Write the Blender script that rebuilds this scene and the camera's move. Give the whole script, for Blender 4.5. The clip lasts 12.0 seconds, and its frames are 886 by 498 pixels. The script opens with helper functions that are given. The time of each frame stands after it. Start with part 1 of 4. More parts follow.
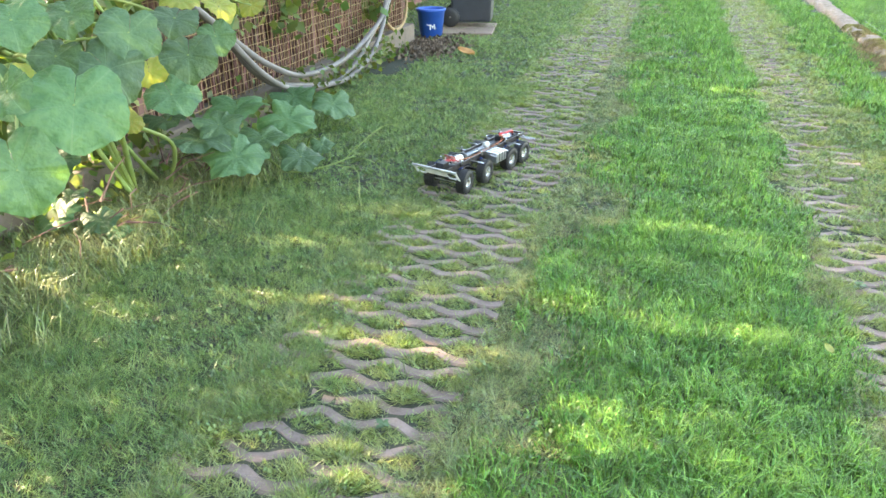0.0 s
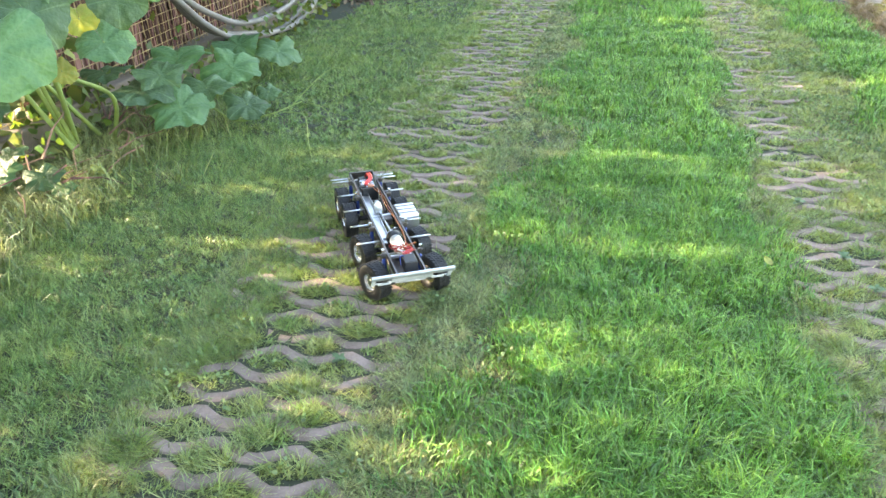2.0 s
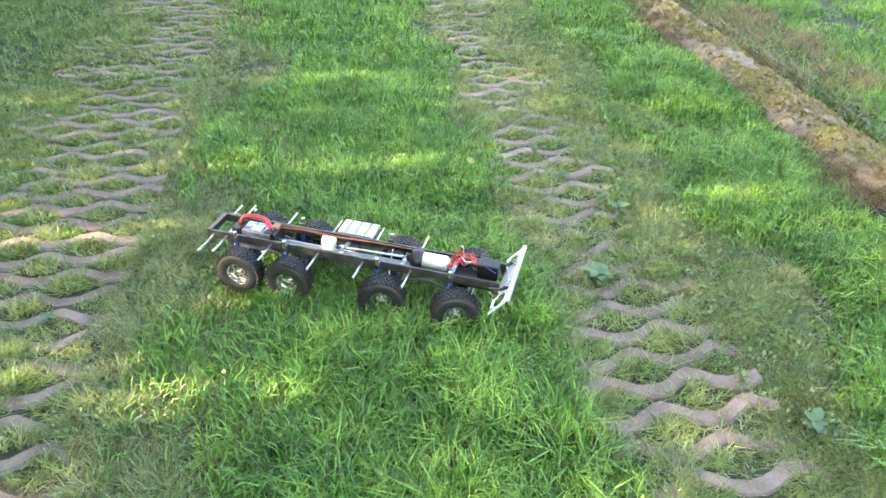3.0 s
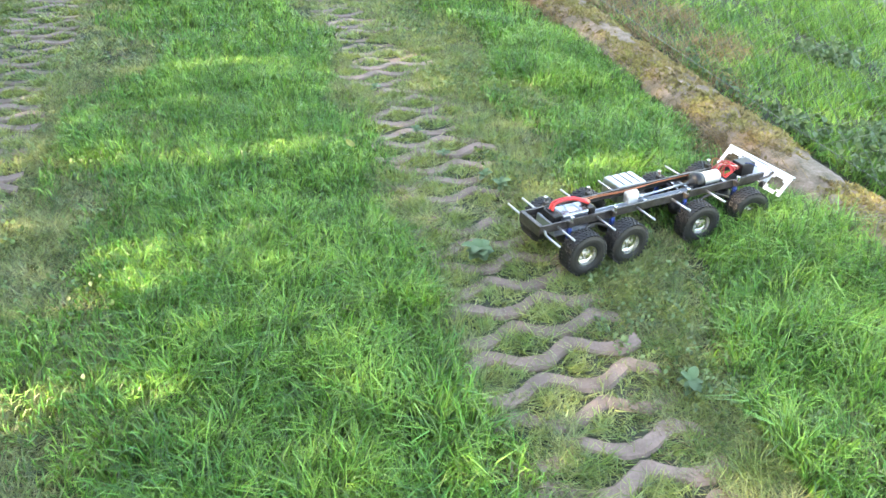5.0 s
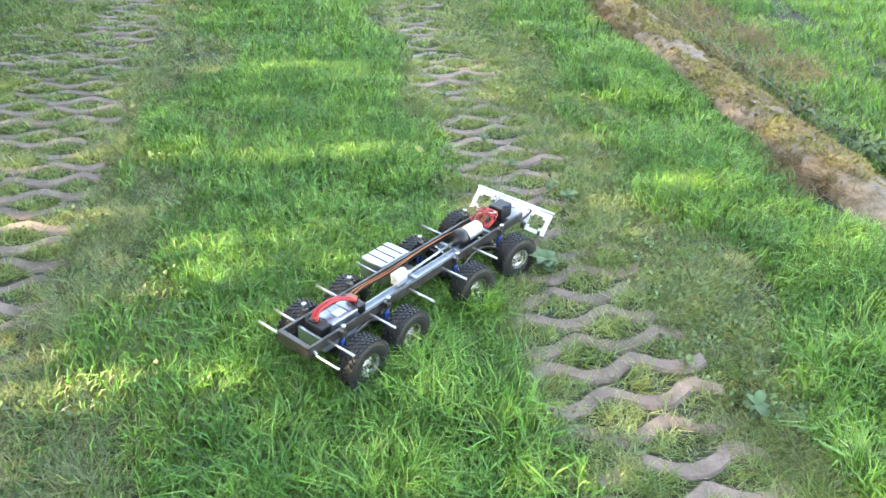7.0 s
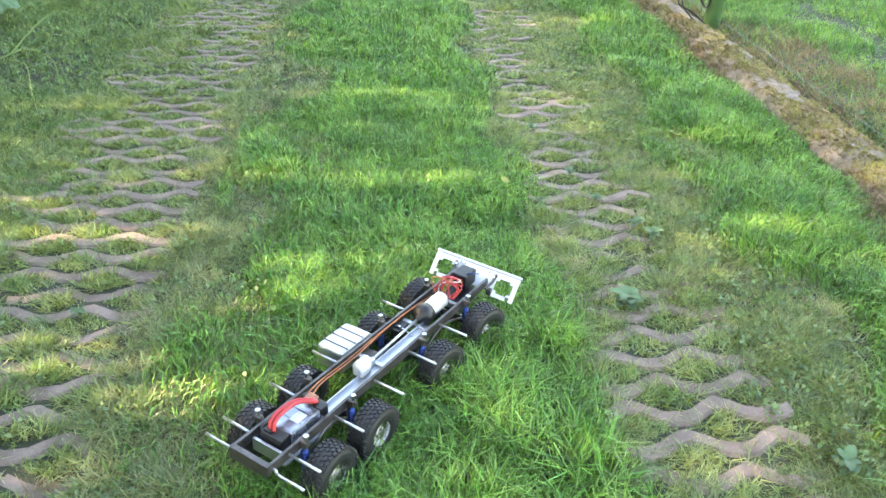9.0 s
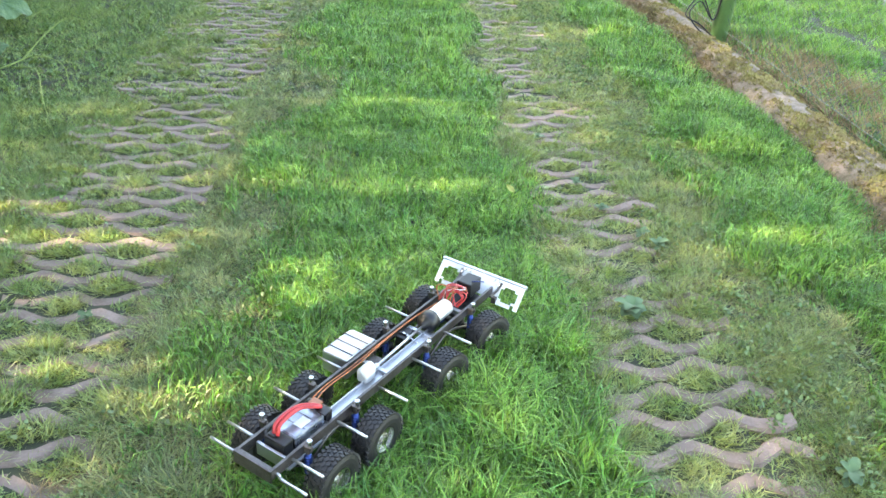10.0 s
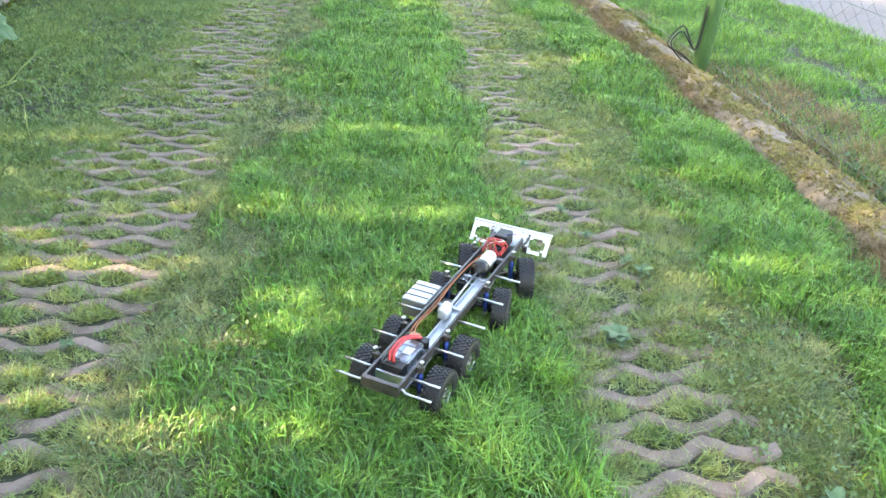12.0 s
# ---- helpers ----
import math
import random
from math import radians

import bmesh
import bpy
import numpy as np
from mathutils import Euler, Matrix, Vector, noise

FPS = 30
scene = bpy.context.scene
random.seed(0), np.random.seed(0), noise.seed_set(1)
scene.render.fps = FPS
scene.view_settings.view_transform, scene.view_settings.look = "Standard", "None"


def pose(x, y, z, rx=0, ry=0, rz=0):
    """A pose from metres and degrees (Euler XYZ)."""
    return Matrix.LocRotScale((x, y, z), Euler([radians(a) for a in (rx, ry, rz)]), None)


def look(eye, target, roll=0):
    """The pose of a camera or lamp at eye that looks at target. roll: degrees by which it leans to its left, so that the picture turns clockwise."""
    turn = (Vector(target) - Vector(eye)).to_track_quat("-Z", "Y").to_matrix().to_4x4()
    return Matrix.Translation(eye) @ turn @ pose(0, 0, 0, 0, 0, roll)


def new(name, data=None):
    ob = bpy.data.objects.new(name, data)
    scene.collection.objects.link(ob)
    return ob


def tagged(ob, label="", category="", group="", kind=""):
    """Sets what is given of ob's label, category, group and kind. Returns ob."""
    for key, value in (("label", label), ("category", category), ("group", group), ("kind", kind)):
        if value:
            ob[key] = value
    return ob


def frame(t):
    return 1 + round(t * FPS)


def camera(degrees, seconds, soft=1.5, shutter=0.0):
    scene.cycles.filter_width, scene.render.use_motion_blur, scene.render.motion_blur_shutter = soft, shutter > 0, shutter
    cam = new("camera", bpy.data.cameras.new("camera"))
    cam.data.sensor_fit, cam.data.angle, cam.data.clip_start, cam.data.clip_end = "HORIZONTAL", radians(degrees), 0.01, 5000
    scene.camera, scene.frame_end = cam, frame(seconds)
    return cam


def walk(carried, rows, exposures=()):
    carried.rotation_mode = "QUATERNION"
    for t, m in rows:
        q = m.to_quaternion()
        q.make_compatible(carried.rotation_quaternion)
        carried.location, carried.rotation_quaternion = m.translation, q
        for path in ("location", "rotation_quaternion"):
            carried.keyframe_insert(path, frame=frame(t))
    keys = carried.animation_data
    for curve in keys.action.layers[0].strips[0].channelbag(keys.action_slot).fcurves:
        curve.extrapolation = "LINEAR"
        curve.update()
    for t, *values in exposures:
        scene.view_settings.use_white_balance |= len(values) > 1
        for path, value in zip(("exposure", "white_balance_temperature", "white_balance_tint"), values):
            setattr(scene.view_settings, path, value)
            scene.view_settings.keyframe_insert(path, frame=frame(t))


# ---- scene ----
cam = camera(59.8, 12.0, soft=1.5)
PATH = [
    (0, (-0.083, 0.145, 1.198), (-0.588, 1.9, 0.383), -0.6),
    (0.5, (-0.083, 0.132, 1.196), (-0.633, 1.865, 0.364), -0.4),
    (1, (-0.083, 0.131, 1.193), (-0.653, 1.856, 0.358), -0.4),
    (1.5, (-0.071, 0.128, 1.196), (-0.613, 1.855, 0.345), -0.2),
    (2, (-0.031, 0.117, 1.165), (-0.436, 1.839, 0.232), -2.5),
    (2.5, (-0.016, 0.087, 1.154), (-0.028, 1.8, 0.121), -1.6),
    (3, (0.045, 0.074, 1.141), (0.284, 1.734, 0.052), 0.3),
    (3.5, (0.113, 0.121, 1.115), (0.516, 1.752, 0.03), 0.4),
    (5.3, (0.132, 0.08, 1.09), (0.59, 1.681, -0.016), 1.2),
    (5.5, (0.13, 0.079, 1.088), (0.586, 1.702, 0.012), 1.2),
    (6, (0.124, 0.08, 1.088), (0.584, 1.714, 0.031), 1.7),
    (6.5, (0.115, 0.078, 1.088), (0.517, 1.72, 0.02), 1.6),
    (7, (0.093, 0.079, 1.091), (0.426, 1.726, 0.006), 1.8),
    (7.5, (0.07, 0.069, 1.099), (0.269, 1.731, 0.005), 1.7),
    (7.7, (0.071, 0.074, 1.099), (0.255, 1.756, 0.032), 1.7),
    (9.5, (0.065, 0.061, 1.111), (0.203, 1.774, 0.088), 1.4),
    (10, (0.066, 0.057, 1.11), (0.199, 1.778, 0.099), 1.7),
    (10.5, (0.073, 0.056, 1.112), (0.16, 1.777, 0.097), 0.2),
    (11, (0.057, 0.056, 1.103), (0.178, 1.755, 0.054), 2.6),
    (11.5, (0.076, 0.06, 1.106), (0.221, 1.761, 0.064), 2.6),
    (12, (0.063, 0.06, 1.121), (0.236, 1.808, 0.165), 2.4),
]
walk(cam, [(t, look(eye, target, roll)) for t, eye, target, roll in PATH], exposures=((0, 3.45, 8100, 12), (1.5, 3.43, 8100, 12), (3.0, 3.35, 8100, 12), (12, 3.35, 8100, 12)))

# ---- light ----
SUN_EL, SUN_AZ = 24.0, -90.0          # low sun over the fence, from the -x side
world = bpy.data.worlds.new("world")
scene.world = world
world.use_nodes = True
wn = world.node_tree
sky = wn.nodes.new("ShaderNodeTexSky")
sky.sky_type, sky.sun_disc = "NISHITA", False
sky.sun_elevation, sky.sun_rotation = radians(SUN_EL), radians(SUN_AZ)
wn.nodes["Background"].inputs["Strength"].default_value = 0.18
wn.links.new(sky.outputs["Color"], wn.nodes["Background"].inputs["Color"])
sun = new("sun", bpy.data.lights.new("sun", "SUN"))
sun.data.energy, sun.data.angle, sun.data.color = 3.6, radians(1.1), (1.0, 0.9, 0.74)
ce, se = math.cos(radians(SUN_EL)), math.sin(radians(SUN_EL))
sun.matrix_world = look((-10 * ce, 0, 10 * se), (0, 0, 0))

# ---- materials ----


def mat(name, base, rough=0.7, metal=0.0, vary=0.25, scale=20.0, fine=120.0, bump=0.15, spec=0.5, second=None, rnd=0.0, island=False,
        translucent=0.0, hue=0.0, bump_dist=0.004):
    """A procedural surface: two noises mix base with a second colour, and give relief; rnd varies it from object to object."""
    m = bpy.data.materials.new(name)
    m.use_nodes = True
    nt = m.node_tree
    n, link = nt.nodes, nt.links.new
    bsdf = n["Principled BSDF"]
    bsdf.inputs["Roughness"].default_value = rough
    bsdf.inputs["Metallic"].default_value = metal
    bsdf.inputs["Specular IOR Level"].default_value = spec
    co = n.new("ShaderNodeTexCoord")
    geo = n.new("ShaderNodeNewGeometry")
    big, small = n.new("ShaderNodeTexNoise"), n.new("ShaderNodeTexNoise")
    for tex, s in ((big, scale), (small, fine)):
        tex.inputs["Scale"].default_value = s
        tex.inputs["Detail"].default_value = 4
        link(geo.outputs["Position"] if island or rnd < 0 else co.outputs["Object"], tex.inputs["Vector"])
    mix = n.new("ShaderNodeMix")
    mix.data_type = "RGBA"
    sec = second or tuple(c * (1 - vary) for c in base)
    mix.inputs[6].default_value, mix.inputs[7].default_value = (*base, 1), (*sec, 1)
    ramp = n.new("ShaderNodeMapRange")
    ramp.inputs["From Min"].default_value, ramp.inputs["From Max"].default_value = 0.36, 0.64
    avg = n.new("ShaderNodeMath")
    avg.operation = "MULTIPLY_ADD"
    avg.inputs[1].default_value = 0.35
    half = n.new("ShaderNodeMath")
    half.operation = "MULTIPLY"
    half.inputs[1].default_value = 0.65
    link(big.outputs["Fac"], half.inputs[0])
    link(small.outputs["Fac"], avg.inputs[0])
    link(half.outputs[0], avg.inputs[2])
    link(avg.outputs[0], ramp.inputs["Value"])
    link(ramp.outputs["Result"], mix.inputs["Factor"])
    col = mix.outputs[2]
    if rnd or island:
        hs = n.new("ShaderNodeHueSaturation")
        vr = n.new("ShaderNodeMapRange")
        amt = abs(rnd) or 0.3
        vr.inputs["To Min"].default_value, vr.inputs["To Max"].default_value = 1 - amt, 1 + amt
        if island:
            src = geo.outputs["Random Per Island"]
        else:
            src = n.new("ShaderNodeObjectInfo").outputs["Random"]
        link(src, vr.inputs["Value"])
        link(vr.outputs["Result"], hs.inputs["Value"])
        if hue:
            hr = n.new("ShaderNodeMapRange")
            hr.inputs["To Min"].default_value, hr.inputs["To Max"].default_value = 0.5 - hue, 0.5 + hue
            sh = n.new("ShaderNodeMath")
            sh.operation = "FRACT"
            sm = n.new("ShaderNodeMath")
            sm.operation = "MULTIPLY"
            sm.inputs[1].default_value = 7.31
            link(src, sm.inputs[0])
            link(sm.outputs[0], sh.inputs[0])
            link(sh.outputs[0], hr.inputs["Value"])
            link(hr.outputs["Result"], hs.inputs["Hue"])
        link(col, hs.inputs["Color"])
        col = hs.outputs["Color"]
    link(col, bsdf.inputs["Base Color"])
    if bump:
        b = n.new("ShaderNodeBump")
        b.inputs["Strength"].default_value, b.inputs["Distance"].default_value = bump, bump_dist
        link(avg.outputs[0], b.inputs["Height"])
        link(b.outputs["Normal"], bsdf.inputs["Normal"])
    if translucent:
        tr = n.new("ShaderNodeBsdfTranslucent")
        ms = n.new("ShaderNodeMixShader")
        warm = n.new("ShaderNodeMix")
        warm.data_type, warm.blend_type = "RGBA", "MULTIPLY"
        warm.inputs["Factor"].default_value = 1.0
        warm.inputs[7].default_value = (1.9, 1.75, 0.7, 1)
        link(col, warm.inputs[6])
        link(warm.outputs[2], tr.inputs["Color"])
        ms.inputs["Fac"].default_value = translucent
        link(bsdf.outputs["BSDF"], ms.inputs[1])
        link(tr.outputs["BSDF"], ms.inputs[2])
        link(ms.outputs["Shader"], n["Material Output"].inputs["Surface"])
    return m


M_SOIL = mat("soil", (0.042, 0.043, 0.024), 0.95, second=(0.022, 0.03, 0.013), scale=3, fine=60, bump=0.5, rnd=-0.01)
M_STONE = mat("paver_concrete", (0.265, 0.19, 0.157), 0.92, second=(0.14, 0.10, 0.078), scale=11, fine=150, bump=0.35, rnd=0.14)
M_LUSH = mat("lush_grass", (0.165, 0.31, 0.055), 0.45, second=(0.05, 0.15, 0.024), scale=6, fine=38, bump=0, island=True, rnd=0.78, translucent=0.12, hue=0.025)
M_LAWN = mat("lawn_grass", (0.20, 0.265, 0.085), 0.45, second=(0.088, 0.165, 0.047), scale=8, fine=38, bump=0, island=True, rnd=0.65, translucent=0.16, hue=0.03)
M_DRY = mat("joint_grass", (0.25, 0.265, 0.11), 0.45, second=(0.11, 0.165, 0.06), scale=9, fine=42, bump=0, island=True, rnd=0.65, translucent=0.15, hue=0.035)
M_TUFT = mat("paver_tuft", (0.26, 0.285, 0.105), 0.45, second=(0.12, 0.195, 0.055), scale=6, fine=18, bump=0, island=True, rnd=0.55, translucent=0.25, hue=0.03)
M_CLOVER = mat("clover", (0.14, 0.20, 0.085), 0.5, second=(0.085, 0.145, 0.055), scale=6, fine=30, bump=0, island=True, rnd=0.45, translucent=0.25, hue=0.02)
M_STRAW = mat("straw", (0.25, 0.185, 0.10), 0.8, second=(0.15, 0.105, 0.06), scale=5, fine=30, bump=0, island=True, rnd=0.4, translucent=0.15)
M_KERB = mat("weathered_concrete", (0.25, 0.19, 0.15), 0.9, second=(0.085, 0.07, 0.035), scale=26, fine=110, bump=0.8, bump_dist=0.012)
M_MOSS = mat("moss", (0.22, 0.215, 0.06), 0.95, second=(0.21, 0.155, 0.075), scale=9, fine=90, bump=0.8, island=True, rnd=0.3)
M_ROAD = mat("pale_road", (0.135, 0.12, 0.125), 0.9, second=(0.11, 0.095, 0.09), scale=3, fine=60, bump=0.3)
M_RAIL = mat("raw_steel", (0.145, 0.132, 0.125), 0.4, 0.75, second=(0.06, 0.05, 0.044), scale=40, fine=300, bump=0.1)
M_ALU = mat("aluminium", (0.52, 0.53, 0.55), 0.33, 0.9, vary=0.15, scale=30, fine=300, bump=0.05)
M_CHROME = mat("polished_rim", (0.6, 0.59, 0.56), 0.25, 1.0, vary=0.12, scale=60, fine=300, bump=0.05)
M_RUBBER = mat("tyre_rubber", (0.009, 0.009, 0.010), 0.55, second=(0.014, 0.013, 0.012), scale=40, fine=200, bump=0.2)
M_BLACK = mat("black_plastic", (0.006, 0.006, 0.007), 0.45, vary=0.3, scale=30, fine=200, bump=0.05)
M_WHITE = mat("white_plastic", (0.55, 0.55, 0.53), 0.45, vary=0.1, scale=20, fine=150, bump=0.05)
M_PLATE = mat("white_primer_plate", (0.74, 0.75, 0.76), 0.4, 0.1, second=(0.55, 0.56, 0.57), scale=25, fine=120, bump=0.1)
M_RED = mat("red_wire", (0.46, 0.03, 0.03), 0.4, vary=0.2, scale=60, bump=0.05)
M_BROWN = mat("orange_brown_wire", (0.38, 0.11, 0.03), 0.45, vary=0.35, scale=60, bump=0.05)
M_BLUE = mat("blue_anodised", (0.015, 0.04, 0.17), 0.3, 0.6, vary=0.3, scale=60, bump=0.05)
M_GREEN = mat("green_coated_steel", (0.10, 0.21, 0.075), 0.5, vary=0.2, scale=15, fine=100, bump=0.1)
M_WIRE = mat("coated_wire", (0.06, 0.09, 0.065), 0.35, 0.25, vary=0.3, scale=15, bump=0.05)
M_RUST = mat("rusty_mesh", (0.36, 0.25, 0.12), 0.7, 0.1, second=(0.22, 0.13, 0.06), scale=15, bump=0.1)
M_STEM = mat("vine_stem", (0.19, 0.085, 0.066), 0.85, second=(0.10, 0.05, 0.04), scale=10, fine=60, bump=0.3, island=True, rnd=0.5, hue=0.02)
M_VINE = mat("vine_leaf", (0.07, 0.13, 0.035), 0.5, second=(0.10, 0.12, 0.03), scale=6, fine=40, bump=0.1, island=True, rnd=0.45, translucent=0.35, hue=0.04)
M_PUMP = mat("pumpkin_leaf", (0.05, 0.115, 0.043), 0.5, second=(0.078, 0.152, 0.056), scale=2.2, fine=9, bump=0.4, bump_dist=0.04, rnd=0.35, translucent=0.28, hue=0.012)
# lit copy of the pumpkin leaf: sun shining through is put into the colour
M_LITPUMP = mat("sunlit_pumpkin_leaf", (0.19, 0.24, 0.045), 0.5, second=(0.27, 0.25, 0.06), scale=3.5, fine=22, bump=0.5, bump_dist=0.03, rnd=0.3, translucent=0.45)
M_FOOT = mat("stained_footing", (0.165, 0.125, 0.095), 0.9, second=(0.10, 0.08, 0.055), scale=5, fine=50, bump=0.5, bump_dist=0.01)
M_STALK = mat("pumpkin_stalk", (0.22, 0.30, 0.09), 0.55, vary=0.25, scale=20, bump=0.2, translucent=0.2)
M_HOSE = mat("grey_conduit", (0.17, 0.155, 0.145), 0.55, second=(0.11, 0.095, 0.085), scale=8, fine=60, bump=0.1)
M_BUCKET = mat("blue_bucket", (0.015, 0.09, 0.38), 0.4, vary=0.25, scale=10, bump=0.05)
M_BIN = mat("black_bin", (0.022, 0.026, 0.034), 0.5, vary=0.3, scale=8, bump=0.1)
M_WOOD = mat("board", (0.30, 0.21, 0.15), 0.8, second=(0.2, 0.13, 0.09), scale=6, fine=60, bump=0.3)
M_MULCH = mat("mulch", (0.085, 0.06, 0.04), 0.95, second=(0.15, 0.105, 0.07), scale=20, fine=80, bump=0.6, island=True, rnd=0.5)
M_AUTUMN = mat("fallen_leaf", (0.55, 0.30, 0.10), 0.6, second=(0.42, 0.2, 0.07), scale=20, bump=0.1, translucent=0.2)
M_YLEAF = mat("yellow_leaf", (0.34, 0.36, 0.10), 0.6, vary=0.3, scale=20, bump=0.1, translucent=0.3)
M_PALE = mat("weed_leaf", (0.05, 0.10, 0.035), 0.7, second=(0.08, 0.135, 0.055), scale=20, fine=60, bump=0.2, rnd=0.2)



def add_veins(m):
    """Five pale veins that fan out from the stalk of a leaf."""
    nt = m.node_tree
    n, link = nt.nodes, nt.links.new
    bsdf = n["Principled BSDF"]
    col = bsdf.inputs["Base Color"].links[0].from_socket
    co, sep = n.new("ShaderNodeTexCoord"), n.new("ShaderNodeSeparateXYZ")
    link(co.outputs["Object"], sep.inputs[0])
    ang, five, cos, rng = (n.new("ShaderNodeMath") for _ in range(3)), None, None, n.new("ShaderNodeMapRange")
    ang, five, cos = ang
    ang.operation, five.operation, cos.operation = "ARCTAN2", "MULTIPLY", "COSINE"
    five.inputs[1].default_value = 5.0
    link(sep.outputs["Y"], ang.inputs[0])
    link(sep.outputs["X"], ang.inputs[1])
    link(ang.outputs[0], five.inputs[0])
    link(five.outputs[0], cos.inputs[0])
    rng.inputs["From Min"].default_value, rng.inputs["From Max"].default_value = 0.984, 1.0
    rng.inputs["To Max"].default_value = 0.6
    link(cos.outputs[0], rng.inputs["Value"])
    mix = n.new("ShaderNodeMix")
    mix.data_type = "RGBA"
    mix.inputs[7].default_value = (0.15, 0.24, 0.11, 1)
    link(rng.outputs["Result"], mix.inputs["Factor"])
    link(col, mix.inputs[6])
    link(mix.outputs[2], bsdf.inputs["Base Color"])


add_veins(M_PUMP)

# ---- mesh helpers ----


def finish(bm, name, material, parent=None, label="", smooth=False):
    me = bpy.data.meshes.new(name)
    bm.to_mesh(me)
    bm.free()
    me.materials.append(material)
    if smooth:
        me.polygons.foreach_set("use_smooth", [True] * len(me.polygons))
    ob = new(name, me)
    ob.parent = parent
    return tagged(ob, label)


def part(name, bm, material, parent, label="", smooth=False):
    return finish(bm, name, material, parent, label, smooth)


def box(bm, x0, x1, y0, y1, z0, z1, bevel=0.0, m=None):
    g = bmesh.ops.create_cube(bm, size=1)
    vs = g["verts"]
    t = Matrix.Translation(((x0 + x1) / 2, (y0 + y1) / 2, (z0 + z1) / 2)) @ Matrix.Diagonal((x1 - x0, y1 - y0, z1 - z0, 1))
    bmesh.ops.transform(bm, matrix=(m @ t) if m else t, verts=vs)
    if bevel:
        es = list({e for v in vs for e in v.link_edges})
        bmesh.ops.bevel(bm, geom=es, offset=bevel, segments=2, affect="EDGES", profile=0.5)
    return bm


def tube(bm, pts, r, seg=6, r1=None, cap=True):
    """A tube along points, tapering from r to r1."""
    pts = [Vector(p) for p in pts]
    r1 = r if r1 is None else r1
    rings = []
    for i, p in enumerate(pts):
        d = (pts[min(i + 1, len(pts) - 1)] - pts[max(i - 1, 0)]).normalized()
        a = d.orthogonal().normalized() if i == 0 else (a - d * a.dot(d)).normalized()
        b = d.cross(a)
        rr = r + (r1 - r) * i / max(1, len(pts) - 1)
        rings.append([bm.verts.new(p + (a * math.cos(2 * math.pi * k / seg) + b * math.sin(2 * math.pi * k / seg)) * rr) for k in range(seg)])
    for q, s in zip(rings, rings[1:]):
        for k in range(seg):
            bm.faces.new((q[k], q[(k + 1) % seg], s[(k + 1) % seg], s[k]))
    if cap:
        bm.faces.new(rings[0][::-1])
        bm.faces.new(rings[-1])
    return bm


def bend(pts, n=8):
    """A smooth line through a few points."""
    pts = [Vector(p) for p in pts]
    ext = [2 * pts[0] - pts[1], *pts, 2 * pts[-1] - pts[-2]]
    out = []
    for i in range(1, len(ext) - 2):
        p0, p1, p2, p3 = ext[i - 1:i + 3]
        for k in range(n):
            t = k / n
            out.append(0.5 * (2 * p1 + (p2 - p0) * t + (2 * p0 - 5 * p1 + 4 * p2 - p3) * t * t + (3 * p1 - p0 - 3 * p2 + p3) * t ** 3))
    return out + [pts[-1]]


def lathe(bm, profile, seg=24, axis="X", cap=True):
    """Turns (along, radius) points round an axis; without caps the profile closes on itself."""
    rings = []
    for a, r in profile:
        ring = []
        for k in range(seg):
            c, s = math.cos(2 * math.pi * k / seg) * r, math.sin(2 * math.pi * k / seg) * r
            ring.append(bm.verts.new((a, c, s) if axis == "X" else (c, a, s) if axis == "Y" else (c, s, a)))
        rings.append(ring)
    for q, s in zip(rings, rings[1:] + ([] if cap else rings[:1])):
        for k in range(seg):
            bm.faces.new((q[k], q[(k + 1) % seg], s[(k + 1) % seg], s[k]))
    if cap:
        bm.faces.new(rings[0][::-1])
        bm.faces.new(rings[-1])
    bmesh.ops.recalc_face_normals(bm, faces=bm.faces)
    return bm


def mesh_arrays(name, verts, quads, tris, material, smooth=False):
    """A mesh from arrays of vertices, four-sided and three-sided faces."""
    me = bpy.data.meshes.new(name)
    nq, ntr = len(quads), len(tris)
    me.vertices.add(len(verts))
    me.vertices.foreach_set("co", np.asarray(verts, np.float32).ravel())
    idx = np.concatenate([np.asarray(quads, np.int32).ravel(), np.asarray(tris, np.int32).ravel()])
    me.loops.add(len(idx))
    me.loops.foreach_set("vertex_index", idx.astype(np.int32))
    me.polygons.add(nq + ntr)
    tot = np.concatenate([np.full(nq, 4), np.full(ntr, 3)]).astype(np.int32)
    me.polygons.foreach_set("loop_start", np.concatenate([[0], np.cumsum(tot)[:-1]]).astype(np.int32))
    if smooth:
        me.polygons.foreach_set("use_smooth", np.ones(nq + ntr, bool))
    me.update(calc_edges=True)
    me.materials.append(material)
    return me


# ---- ground, strips of grid pavers ----
PITCH_X, PITCH_Y, HOLE_W, HOLE_H = 0.19, 0.178, 0.072, 0.040
STRIPS = {"left": dict(x0=-1.135, x1=-0.515, hx=-0.66, hy=1.598, p0=-1.12, p1=-0.512), "right": dict(x0=0.515, x1=1.135, hx=0.66, hy=1.628, p0=0.512, p1=0.905)}
SOIL_Z = -0.006


def build_ground():
    xs = [-400, -60, -12, -6, -3, -1.135, -0.515, 0.0, 0.515, 1.135, 1.62, 3, 6, 12, 60, 400]
    ys = [-400, -60, -12, -4, 0, 1, 2, 3, 4, 6, 8, 12, 20, 60, 400]
    bm = bmesh.new()
    g = [[bm.verts.new((x, y, SOIL_Z)) for x in xs] for y in ys]
    for a, b in zip(g, g[1:]):
        for i in range(len(xs) - 1):
            bm.faces.new((a[i], a[i + 1], b[i + 1], b[i]))
    ob = finish(bm, "ground", M_SOIL)
    tagged(ob, "earthy garden ground grown over with grass", "ground", kind="structure")


